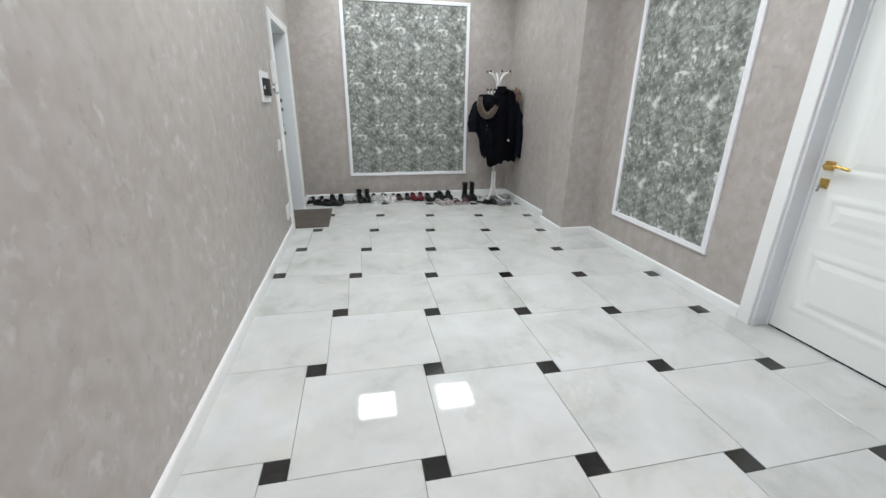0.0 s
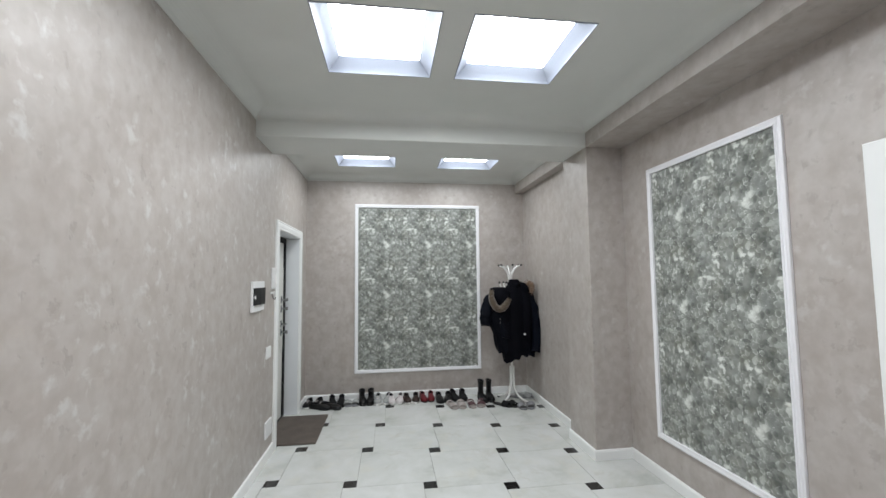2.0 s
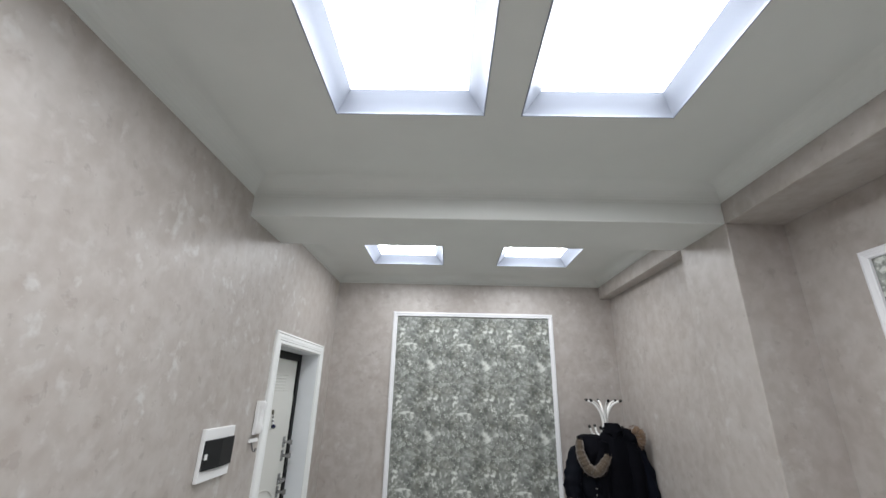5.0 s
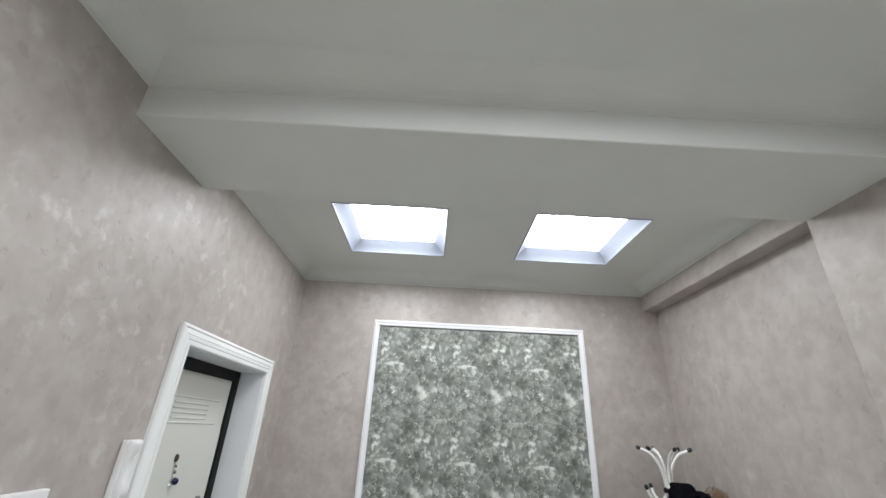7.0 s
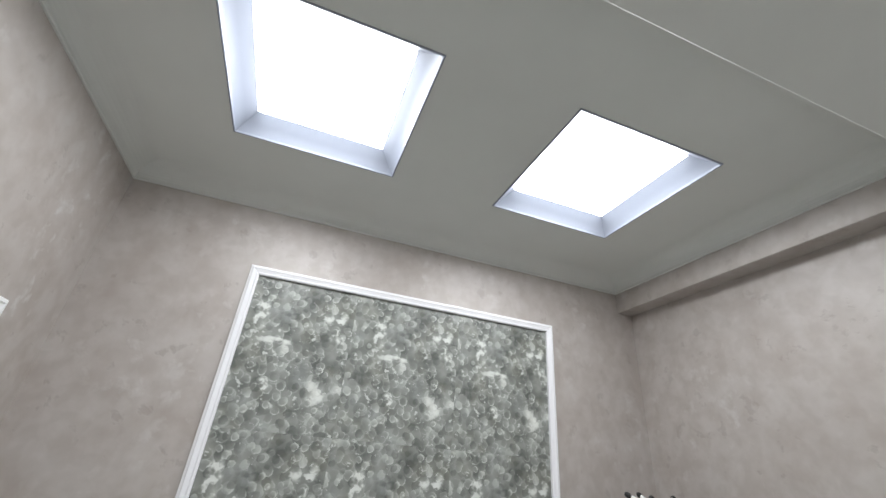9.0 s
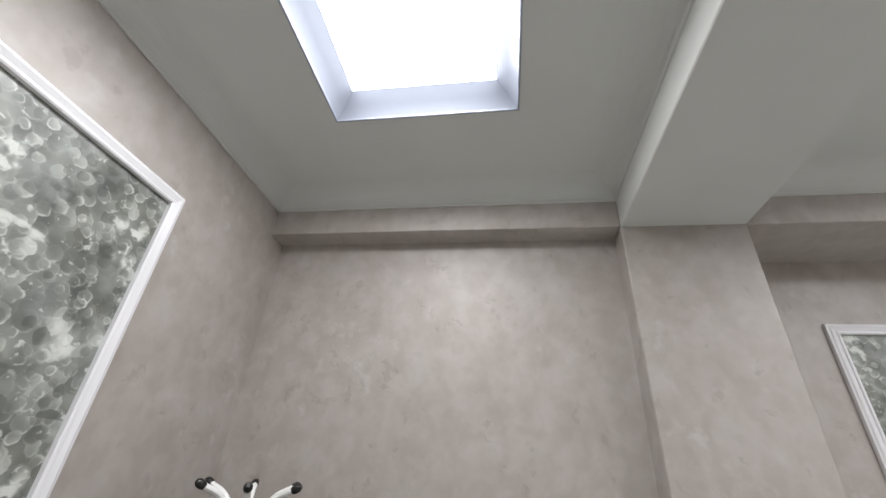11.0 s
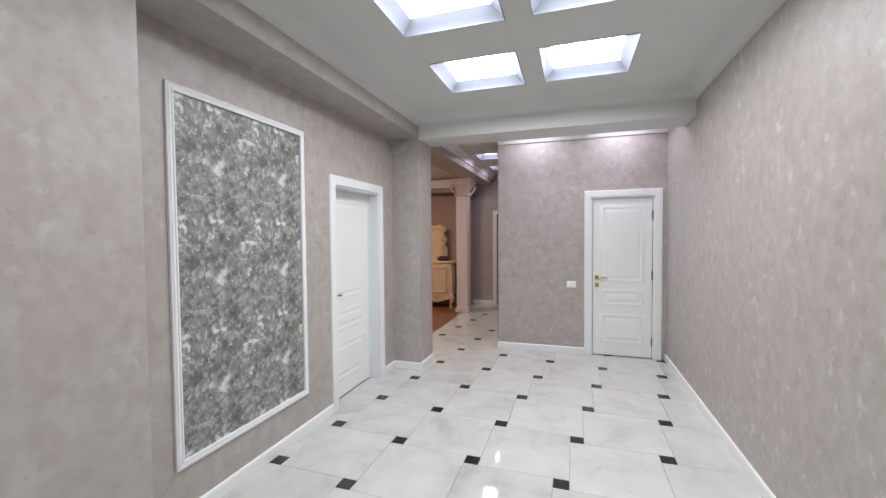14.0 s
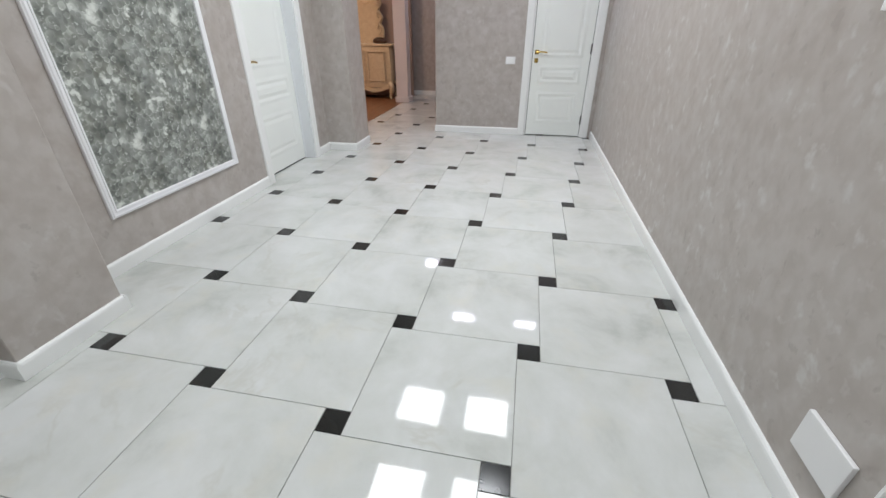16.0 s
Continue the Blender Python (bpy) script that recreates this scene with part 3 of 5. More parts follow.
def panel_door(name, u0, u1, top, inset, to, handle_u, way, label, key):
    """White enamelled door: fluted casing, inner frame, leaf with three raised panels, lever."""
    d = thing(name, label, "door", kind="structure")
    part("casing", frame_arch(u0, u1, top, PLAIN, to), TRIM, d)
    lin = [(0.0, -0.001), (-0.018, -0.001), (-0.018, -inset + 0.012), (-0.030, -inset + 0.012), (-0.030, -inset - 0.03), (0.0, -inset - 0.03)]
    if inset < 0.05:
        lin = [(0.0, -0.001), (-0.016, -0.001), (-0.016, -inset - 0.042), (-0.034, -inset - 0.042), (-0.034, -inset - 0.06), (0.0, -inset - 0.06)]
    part("door_frame", frame_arch(u0, u1, top, lin, to), JAMB if inset > 0.05 else TRIM, d)
    a, b, t = u0 + 0.0225, u1 - 0.0225, top - 0.0225
    leaf = part("leaf", slab([a, b], [0.014, t], [], -inset, -inset - 0.04, to), DOORWHITE, d)
    edge = 0.0165 if inset < 0.05 else 0.0185
    # dark strip added in place of the shade in the gap round the leaf
    part("gap_strip", frame_arch(u0, u1, top, [(-edge, -inset - 0.010), (-0.022, -inset - 0.010), (-0.022, -inset - 0.036), (-edge, -inset - 0.036)], to), GAP_DARK, d, "dark strip filling the gap round the leaf")
    m = 0.125
    for v0, v1 in ((0.99, 1.90), (0.685, 0.83), (0.20, 0.515)):
        smooth(part("panel_moulding", frame_loop(a + m, b - m, v0, v1, [(p, w - inset) for p, w in MOULD], to), DOORWHITE, leaf), 50)
        bm = bmesh.new()
        loft(bm, [[to(x, y, w - inset) for x, y in ((a + m + e, v0 + e), (b - m - e, v0 + e), (b - m - e, v1 - e), (a + m + e, v1 - e))] for e, w in ((0.020, 0.0), (0.050, 0.0055))])
        part("raised_panel", bm, DOORWHITE, leaf)
    lever(leaf, to, handle_u, 1.012, way, BRASS, -inset)
    hinge_u = b - 0.002 if handle_u < (a + b) / 2 else a + 0.002
    for v in (0.22, 1.05, 1.80) if inset < 0.05 else ():
        bm = bmesh.new()
        tube(bm, [to(hinge_u, v - 0.055, 0.012 - inset), to(hinge_u, v + 0.055, 0.012 - inset)], 0.010, 10)
        smooth(part("hinge", bm, CHROME, d, "small steel hinge"))
    if key:
        bm = bmesh.new()
        tube(bm, [to(handle_u, 0.905, -inset), to(handle_u, 0.905, 0.03 - inset)], 0.004, 6)
        tube(bm, [to(handle_u, 0.905, 0.03 - inset), to(handle_u, 0.875, 0.04 - inset)], 0.007, 6)
        part("key", bm, CHROME, d, "steel key in the lock")
    return d


panel_door("door_1", RDO[0], RDO[1], RDO[3], 0.115, on_east, RDO[1] - 0.075, -1, "closed white panelled door in a fluted casing with brass lever", True)
panel_door("door_2", BDO[0], BDO[1], BDO[3], 0.012, on_south, BDO[1] - 0.070, -1, "closed white panelled door in a plain white casing", False)
for nm, lo, hi in (("closure_east", (2.66, 0.8, -0.05), (2.70, 2.0, 2.2)), ("closure_south", (-0.75, -0.80, -0.05), (0.3, -0.75, 2.2)), ("closure_west", (-1.10, 4.3, -0.05), (-1.05, 5.6, 2.2))):
    structure("wall_" + nm, boxed(lo, hi), PLASTER, "plain wall closing the doorway behind the door", "wall")

# entrance door: black steel frame, white steel leaf, chrome locks
ent = thing("door_3", "closed white steel entrance door in a black frame", "door", kind="structure")
part("casing", frame_arch(ENT[0], ENT[1], ENT[3], CASING, on_west), TRIM, ent)
part("door_lining", frame_arch(ENT[0], ENT[1], ENT[3], [(0, -0.001), (-0.006, -0.001), (-0.006, -0.145), (0, -0.145)], on_west), JAMB, ent)
part("door_frame", frame_arch(ENT[0] + 0.004, ENT[1] - 0.004, ENT[3] - 0.004, [(0, -0.146), (-0.058, -0.146), (-0.062, -0.150), (-0.062, -0.168), (-0.050, -0.168), (-0.050, -0.22), (0, -0.22)], on_west), BLACKMETAL, ent, "black steel door frame")
EA, EB, ET = ENT[0] + 0.056, ENT[1] - 0.056, ENT[3] - 0.056
leaf = part("leaf", slab([EA, EB], [0.012, ET], [], -0.160, -0.215, on_west), STEELDOOR, ent)


def emboss(u0, u1, v, h=0.006):
    bm = bmesh.new()
    loft(bm, [[on_west(u0, v + a, w) for a, w in ((-h, -0.160), (-h * 0.3, -0.1555), (h * 0.3, -0.1555), (h, -0.160))],
              [on_west(u1, v + a, w) for a, w in ((-h, -0.160), (-h * 0.3, -0.1555), (h * 0.3, -0.1555), (h, -0.160))]])
    part("embossed_rib", bm, STEELDOOR, leaf)


for base in (1.715, 0.62):
    for k in range(4):
        emboss(4.75, 5.08, base + 0.022 + 0.024 * k)
    for v in (base, base + 0.12):
        for u0, u1 in ((4.51, 4.70), (4.715, 5.04), (5.055, 5.19)):
            emboss(u0, u1, v, 0.0045)
for u in (4.515, 5.285):
    bm = bmesh.new()
    box(bm, on_west(u - 0.003, 0.75, -0.161), on_west(u + 0.003, 1.68, -0.156), 0.0015, 1)
    part("embossed_rib", bm, STEELDOOR, leaf)
for k in range(2):
    bm = bmesh.new()
    tube(bm, curve_points([on_west(4.53, 0.70 + 0.10 * k, -0.159), on_west(4.70, 0.90 + 0.07 * k, -0.158), on_west(4.895, 0.97 + 0.05 * k, -0.158), on_west(5.09, 0.90 + 0.07 * k, -0.158), on_west(5.26, 0.70 + 0.10 * k, -0.159)], 8), 0.005, 6)
    part("embossed_rib", bm, STEELDOOR, leaf)
for v, big in ((1.315, 0), (1.215, 0), (1.045, 1), (0.955, 0)):
    bm = bmesh.new()
    u = 5.215
    box(bm, on_west(u - 0.018, v - 0.04, -0.162), on_west(u + 0.018, v + 0.04, -0.150), 0.004)
    tube(bm, [on_west(u, v, -0.150), on_west(u, v, -0.105)], 0.011, 12)
    if big:
        tube(bm, curve_points([on_west(u, v, -0.105), on_west(u - 0.03, v, -0.098), on_west(u - 0.12, v - 0.004, -0.10)], 4), 0.009)
    else:
        box(bm, on_west(u - 0.008, v - 0.018, -0.110), on_west(u + 0.008, v + 0.018, -0.085), 0.003)
    smooth(part("lever_lock" if big else "thumb_lock", bm, CHROME, leaf, "chrome lock fitting on the door edge"))
bm = bmesh.new()
loft(bm, [[on_west(4.900 + r * 0.010 * math.cos(a), 1.556 + r * 0.017 * math.sin(a), w) for a in [2 * math.pi * k / 16 for k in range(16)]] for r, w in ((1.0, -0.160), (1.0, -0.152), (0.8, -0.148))])
smooth(part("viewer_cover", bm, BRONZE, leaf, "dark bronze door viewer cover"))
charm = thing("bead_charm", "string of pale beads with a dark blue bead on the door", "charm")
bm = bmesh.new()
tube(bm, [on_west(4.902, 1.545, -0.150), on_west(4.912, 1.500, -0.150), on_west(4.922, 1.440, -0.150)], 0.0012, 6)
part("string", bm, BLACKCLOTH, charm)


def bead(u, v, r, material):
    bm = bmesh.new()
    bmesh.ops.create_uvsphere(bm, u_segments=14, v_segments=9, radius=r)
    bmesh.ops.translate(bm, verts=bm.verts, vec=on_west(u, v, -0.159 + r))
    smooth(part("bead", bm, material, charm), 60)


for u, v, r, mt_bead in ((4.904, 1.532, 0.005, PLASTIC), (4.907, 1.520, 0.0065, CHROME), (4.910, 1.506, 0.0055, PLASTIC), (4.913, 1.493, 0.007, CHROME), (4.916, 1.478, 0.006, PLASTIC), (4.921, 1.453, 0.016, NAVYGLASS), (4.898, 1.440, 0.006, PLASTIC)):
    bead(u, v, r, mt_bead)
structure("threshold", boxed((WEST - 0.22, ENT[0], -0.02), (WEST - 0.146, ENT[1], 0.010), 0.003, 1), BLACKMETAL, "dark steel entrance threshold", "threshold")


# ---- wallpaper panels ----
PANEL = [(0.0, 0.0), (0.0, 0.017), (0.005, 0.020), (0.011, 0.020), (0.013, 0.015), (0.018, 0.017), (0.030, 0.021), (0.036, 0.017), (0.042, 0.016), (0.044, 0.010), (0.044, 0.0)]


def wall_panel(u0, u1, v0, v1, to, paper, label):
    w = thing("wallpaper_panel", label, "wall panel", "wallpaper panels")
    i = 0.044
    part("moulding", frame_loop(u0 + i, u1 - i, v0 + i, v1 - i, [(d, p + 0.0005) for d, p in PANEL], to), PANEL_FRAME, w, "white moulded plaster frame")
    part("wallpaper", slab([u0 + i - 0.004, u1 - i + 0.004], [v0 + i - 0.004, v1 - i + 0.004], [], 0.0005, 0.004, to), paper, w, "grey-green lichen pattern wallpaper")


wall_panel(-0.117, 1.541, 0.330, 2.518, on_north, PAPER_X, "wide grey-green patterned wallpaper panel in white moulding")
wall_panel(2.262, 3.386, 0.312, 2.396, on_east, PAPER_Y, "tall grey-green patterned wallpaper panel in white moulding")


# ---- ceiling lights ----
def ceiling_light(x0, x1, y0, y1, z=CEIL, lit=None):
    c = thing("ceiling_light", "bright square ceiling light panel in a white recessed frame", "ceiling light", "square ceiling lights")
    e, deep = 0.074, 0.072

    def to(u, v, w): return (u, v, z - w)
    prof = [(0.006, 0.0), (0.006, 0.004), (0.003, 0.006), (-0.001, 0.004), (-0.002, 0.0), (-0.004, -0.004), (-0.036, -0.035), (-0.067, -0.066),
            (-e, -0.0715), (-e, -deep), (-e, -deep - 0.02), (0.002, -deep - 0.02), (0.002, -0.001), (0.006, -0.001)]
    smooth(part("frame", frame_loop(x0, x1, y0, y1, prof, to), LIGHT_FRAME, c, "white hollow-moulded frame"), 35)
    d = part("diffuser", boxed((x0 + e - 0.004, y0 + e - 0.004, z + deep - 0.0010), (x1 - e + 0.004, y1 - e + 0.004, z + deep + 0.019)), [PLASTIC, lit or PANEL_GLOW], c, "glowing white diffuser")
    for p in d.data.polygons:
        p.material_index = 1 if p.normal.z < -0.9 else 0
    return c


for q in NEAR:
    ceiling_light(*q)
for q in BACK + CORR:
    ceiling_light(*q, CEIL, COOL_GLOW)
for q in FAR:
    ceiling_light(*q, CEIL_N)

# ---- passage and further room ----
structure("wall_passage", boxed((CORR_W - 0.12, CORR_S, -0.05), (CORR_W, SOUTH - 0.15, TOP)), PLASTER, "taupe plaster wall along the passage", "wall")
structure("wall_passage_end", slab([CORR_W - 0.12, 2.72], [-0.05, TOP], [(1.45, 2.0, -0.05, 2.03)], 0, 0.15, lambda u, v, w: (u, CORR_S - w, v)), PLASTER, "taupe plaster wall at the passage end", "wall")
structure("door_4", frame_arch(1.45, 2.0, 2.03, CASING, lambda u, v, w: (u, CORR_S + w, v)), TRIM, "white fluted casing round a shallow doorway", "doorway")
structure("wall_beyond", boxed((1.2, CORR_S - 0.30, -0.05), (2.72, CORR_S - 0.152, TOP)), PLASTER, "taupe wall closing the passage doorway", "wall")
structure("beam_passage", boxed((2.10, -3.98, 2.70), (2.52, B3 - 0.002, TOP), 0.004, 1), PLASTER, "taupe ceiling beam along the passage opening", "beam")
bm = bmesh.new()
loft(bm, [[(2.10, y, 2.80), (2.088, y, 2.80), (2.08, y, 2.83), (2.03, y, 2.895), (2.02, y, CEIL - 0.001), (2.10, y, CEIL - 0.001)] for y in (-3.98, B3 - 0.003)])
structure("cornice_passage", bm, TRIM, "glossy white cornice above the passage beam", "cornice")
structure("wall_wood_room_back", boxed((2.53, -3.86, -0.05), (5.6, -3.75, TOP)), ROSEWALL, "rose-taupe painted back wall", "wall")
structure("wall_wood_room_east", boxed((5.5, -3.76, -0.05), (5.6, 0.3, TOP)), ROSEWALL, "rose-taupe painted side wall", "wall")
structure("wall_wood_room_north", boxed((WOOD_X, 0.3, -0.05), (5.6, 0.42, TOP)), ROSEWALL, "rose-taupe painted wall", "wall")
structure("ceiling_wood_room", boxed((2.52, -3.8, 2.80), (5.6, 0.32, 2.9)), CEILING, "white ceiling of the furnished room", "ceiling")
structure("soffit_wood_room", boxed((2.65, -3.75, 2.50), (5.5, -3.40, 2.80), 0.004, 1), ROSEWALL, "dropped rose-taupe soffit", "soffit")
bm = bmesh.new()
loft(bm, [[(x, -3.40, 2.60), (x, -3.385, 2.60), (x, -3.37, 2.64), (x, -3.31, 2.72), (x, -3.30, 2.76), (x, -3.40, 2.76)] for x in (2.66, 5.5)])
structure("cornice_wood_room", bm, TRIM, "white cornice on the soffit", "cornice")
# unseen lamp, assumed from the room's warm light; its form is made up
lamp = thing("warm_ceiling_lamp", "assumed round warm white ceiling lamp, out of view in the furnished room", "ceiling light", at=(4.1, -1.6, 2.80))
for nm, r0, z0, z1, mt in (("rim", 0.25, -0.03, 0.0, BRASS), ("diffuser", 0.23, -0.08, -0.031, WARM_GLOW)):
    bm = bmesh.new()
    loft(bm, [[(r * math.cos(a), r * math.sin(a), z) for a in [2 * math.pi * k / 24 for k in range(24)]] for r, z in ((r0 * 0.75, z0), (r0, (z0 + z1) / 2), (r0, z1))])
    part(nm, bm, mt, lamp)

# column with moulded capital
col = thing("column", "square pale column with a stepped moulded capital", "column", at=(2.515, -3.02, 0))
part("shaft", boxed((-0.115, -0.115, 0.1), (0.115, 0.115, 2.36), 0.006), COLUMNWHITE, col)
part("base", boxed((-0.14, -0.14, 0.001), (0.14, 0.14, 0.10), 0.012), COLUMNWHITE, col)
bm = bmesh.new()
loft(bm, [[(r * a, r * b, z) for a, b in ((-1, -1), (1, -1), (1, 1), (-1, 1))] for r, z in ((0.125, 2.36), (0.14, 2.375), (0.14, 2.40), (0.122, 2.41), (0.122, 2.46), (0.135, 2.50), (0.17, 2.56), (0.20, 2.60), (0.205, 2.63), (0.225, 2.64), (0.225, 2.70))])
part("capital", bm, COLUMNWHITE, col)
for sx in (-1, 1):
    for sy in (-1, 1):
        bm = bmesh.new()
        tube(bm, curve_points([(sx * 0.13, sy * 0.13, 2.42), (sx * 0.17, sy * 0.17, 2.47), (sx * 0.20, sy * 0.20, 2.54), (sx * 0.18, sy * 0.18, 2.585), (sx * 0.16, sy * 0.16, 2.55)], 5), 0.022, 8)
        smooth(part("scroll", bm, COLUMNWHITE, col))


# dresser with cabriole legs and carved mirror
dr = thing("dresser", "cream carved dresser on curved legs", "dresser", at=(3.55, -3.50, 0))
bm = bmesh.new()
prof = [(-0.70, 0.20), (-0.72, 0.12), (-0.70, 0.0), (-0.66, -0.2), (0.66, -0.2), (0.70, 0.0), (0.72, 0.12), (0.70, 0.20), (0.4, 0.235), (0.15, 0.215), (-0.15, 0.215), (-0.4, 0.235)]
loft(bm, [[(x * s, y * s, z) for x, y in prof] for s, z in ((0.93, 0.22), (0.98, 0.30), (1.0, 0.60), (0.985, 0.88), (0.97, 0.96))])
part("body", bm, CREAM, dr)
bm = bmesh.new()
loft(bm, [[(x * s, y * s, z) for x, y in prof] for s, z in ((1.02, 0.965), (1.06, 0.975), (1.065, 0.995), (1.04, 1.01))])
part("top", bm, CREAM, dr)
for i, (x0, x1) in enumerate(((-0.60, -0.22), (-0.19, 0.19), (0.22, 0.60))):
    part("door", frame_loop(x0 + 0.04, x1 - 0.04, 0.36, 0.86, [(0, 0), (0.005, 0.012), (0.018, 0.014), (0.03, 0.0)], lambda u, v, w: (u, 0.236 + w, v)), CREAM, dr)
bm = bmesh.new()
loft(bm, [[(x, y, 0.235 + 0.035 * math.cos(x * 9)) for y in (0.18, 0.245)] + [(x, y, 0.16 + 0.04 * math.cos(x * 9)) for y in (0.245, 0.18)] for x in [-0.68 + 1.36 * k / 30 for k in range(31)]])
part("apron", bm, CREAM, dr)
for sx in (-1, 1):
    for sy in (-1, 1):
        bm = bmesh.new()
        tube(bm, curve_points([(sx * 0.66, sy * 0.19, 0.30), (sx * 0.71, sy * 0.22, 0.22), (sx * 0.68, sy * 0.20, 0.10), (sx * 0.665, sy * 0.19, 0.045), (sx * 0.69, sy * 0.21, 0.002)], 5), [0.05] * 5 + [0.045] * 5 + [0.026] * 6 + [0.022] * 5, 10)
        smooth(part("leg", bm, CREAM, dr))
mir = thing("carved_mirror_back", "cream carved headpiece standing on the dresser", "carving", at=(3.62, -3.62, 1.012))
bm = bmesh.new()
shape = [(-0.56, 0.0), (-0.58, 0.25), (-0.52, 0.34), (-0.57, 0.46), (-0.50, 0.58), (-0.53, 0.70), (-0.40, 0.80), (-0.25, 0.77), (-0.12, 0.86), (0.0, 0.93)]
shape = shape + [(-x, z) for x, z in shape[-2::-1]]
sm = [(p.x, p.z) for p in curve_points([(x, 0, z) for x, z in shape], 4)]
loft(bm, [[(x * s, y, z * s + 0.02 * (1 - s)) for x, z in sm] for s, y in ((0.99, -0.03), (1.0, 0.0), (0.97, 0.025), (0.90, 0.03), (0.86, 0.012))])
part("panel", bm, CREAM, mir)
for sx in (-1, 1):
    for z in (0.25, 0.45, 0.68):
        bm = bmesh.new()
        tube(bm, curve_points([(sx * 0.46, 0.02, z - 0.1), (sx * 0.55, 0.035, z), (sx * 0.50, 0.045, z + 0.08), (sx * 0.45, 0.035, z + 0.03), (sx * 0.48, 0.03, z)], 5), 0.016, 7)
        smooth(part("scroll", bm, CREAM, mir))
bowl = thing("dark_box", "small dark ornament lying on the dresser", "ornament", at=(3.08, -3.42, 1.012))
bm = bmesh.new()
loft(bm, [[(0.15 * r * math.cos(a), 0.08 * r * math.sin(a), z * 1.4) for a in [2 * math.pi * k / 18 for k in range(18)]] for r, z in ((0.8, 0.0), (1.0, 0.02), (0.95, 0.045), (0.6, 0.07), (0.2, 0.078))])
smooth(part("body", bm, DARKWOOD, bowl))

# ---- things on the west wall ----
fb = thing("fuse_box", "white fuse box with a smoked dark cover on the wall", "fuse box")
F0, F1, G0, G1 = 3.695, 3.978, 1.300, 1.536
bm = bmesh.new()
box(bm, on_west(F0, G0, 0.001), on_west(F1, G1, 0.022), 0.006)
part("housing", bm, PLASTIC, fb)
bm = bmesh.new()
loft(bm, [[on_west(F0 + 0.006, v, 0.0215), on_west(F0 + 0.010, v, 0.030), on_west((F0 + F1) / 2, v, 0.040), on_west(F1 - 0.008, v, 0.032), on_west(F1 + 0.001, v, 0.018)] for v in (G0 + 0.052, G1 - 0.052)])
part("cover", bm, SMOKED, fb, "smoked dark plastic cover")
bm = bmesh.new()
box(bm, on_west(F0 + 0.010, 1.40, 0.022), on_west(F0 + 0.028, 1.425, 0.036), 0.003)
part("latch", bm, PLASTIC, fb, "white latch tab")

ic = thing("intercom", "white intercom handset hanging on the wall", "intercom")
bm = bmesh.new()
box(bm, on_west(4.235, 1.462, 0.001), on_west(4.325, 1.655, 0.022), 0.007)
part("base", bm, PLASTIC, ic)
bm = bmesh.new()
rings = []
for v, d, hw in ((1.468, 0.040, 0.017), (1.475, 0.046, 0.022), (1.51, 0.048, 0.022), (1.53, 0.036, 0.018), (1.60, 0.036, 0.018), (1.615, 0.046, 0.022), (1.645, 0.048, 0.022), (1.655, 0.040, 0.017)):
    rings.append([on_west(4.262 - hw, v, 0.022), on_west(4.262 - hw, v, d - 0.008), on_west(4.262 - hw + 0.006, v, d), on_west(4.262 + hw - 0.006, v, d), on_west(4.262 + hw, v, d - 0.008), on_west(4.262 + hw, v, 0.022)])
loft(bm, rings)
smooth(part("handset", bm, PLASTIC, ic))
hk = thing("key_hook", "small white key hook below the intercom", "hook")
bm = bmesh.new()
box(bm, on_west(4.205, 1.418, 0.001), on_west(4.315, 1.440, 0.014), 0.005)
part("plate", bm, PLASTIC, hk)
bm = bmesh.new()
tube(bm, curve_points([on_west(4.232, 1.420, 0.012), on_west(4.232, 1.385, 0.022), on_west(4.232, 1.372, 0.036), on_west(4.232, 1.392, 0.044)], 4), 0.005, 8)
smooth(part("hook", bm, CHROME, hk))


def wall_switch(u, v, wide, tall, to, label, gangs=1):
    s = thing("light_switch", label, "switch", "light switches")
    part("frame", slab([u - wide / 2, u + wide / 2], [v - tall / 2, v + tall / 2], [], 0.001, 0.009, to), PLASTIC, s)
    for g in range(gangs):
        a = u - wide / 2 + 0.014 + g * (wide - 0.028) / gangs
        b = a + (wide - 0.028) / gangs - (0.004 if gangs > 1 else 0)
        bm = bmesh.new()
        loft(bm, [[to(x, y, w) for x, y in ((a + e, v - tall / 2 + 0.014 + e), (b - e, v - tall / 2 + 0.014 + e), (b - e, v + tall / 2 - 0.014 - e), (a + e, v + tall / 2 - 0.014 - e))] for e, w in ((0, 0.009), (0.002, 0.013), (0.006, 0.0135))])
        part("rocker", bm, TRIM, s)


wall_switch(4.175, 0.915, 0.135, 0.10, on_west, "white double rocker light switch beside the entrance door", 2)
wall_switch(0.387, 0.914, 0.120, 0.088, on_south, "white rocker light switch beside the white door", 1)
pl = tagged(part("cover_plate", box(bmesh.new(), on_west(4.106, 0.196, 0.001), on_west(4.284, 0.334, 0.016), 0.005), PLASTIC), "plain white blank cover plate low on the wall", "cover plate")

# ---- mat ----
mt = thing("door_mat", "brown ribbed door mat lying before the entrance", "mat")
part("mat", boxed((WEST - 0.143, 4.462, 0.001), (-0.360, 5.262, 0.013), 0.004, 1), RUBBER, mt)
bm = bmesh.new()
for k in range(38):
    x = WEST - 0.132 + k * 0.0128
    box(bm, (x, 4.472, 0.013), (x + 0.006, 5.252, 0.0165))
part("ribs", bm, RUBBER, mt)

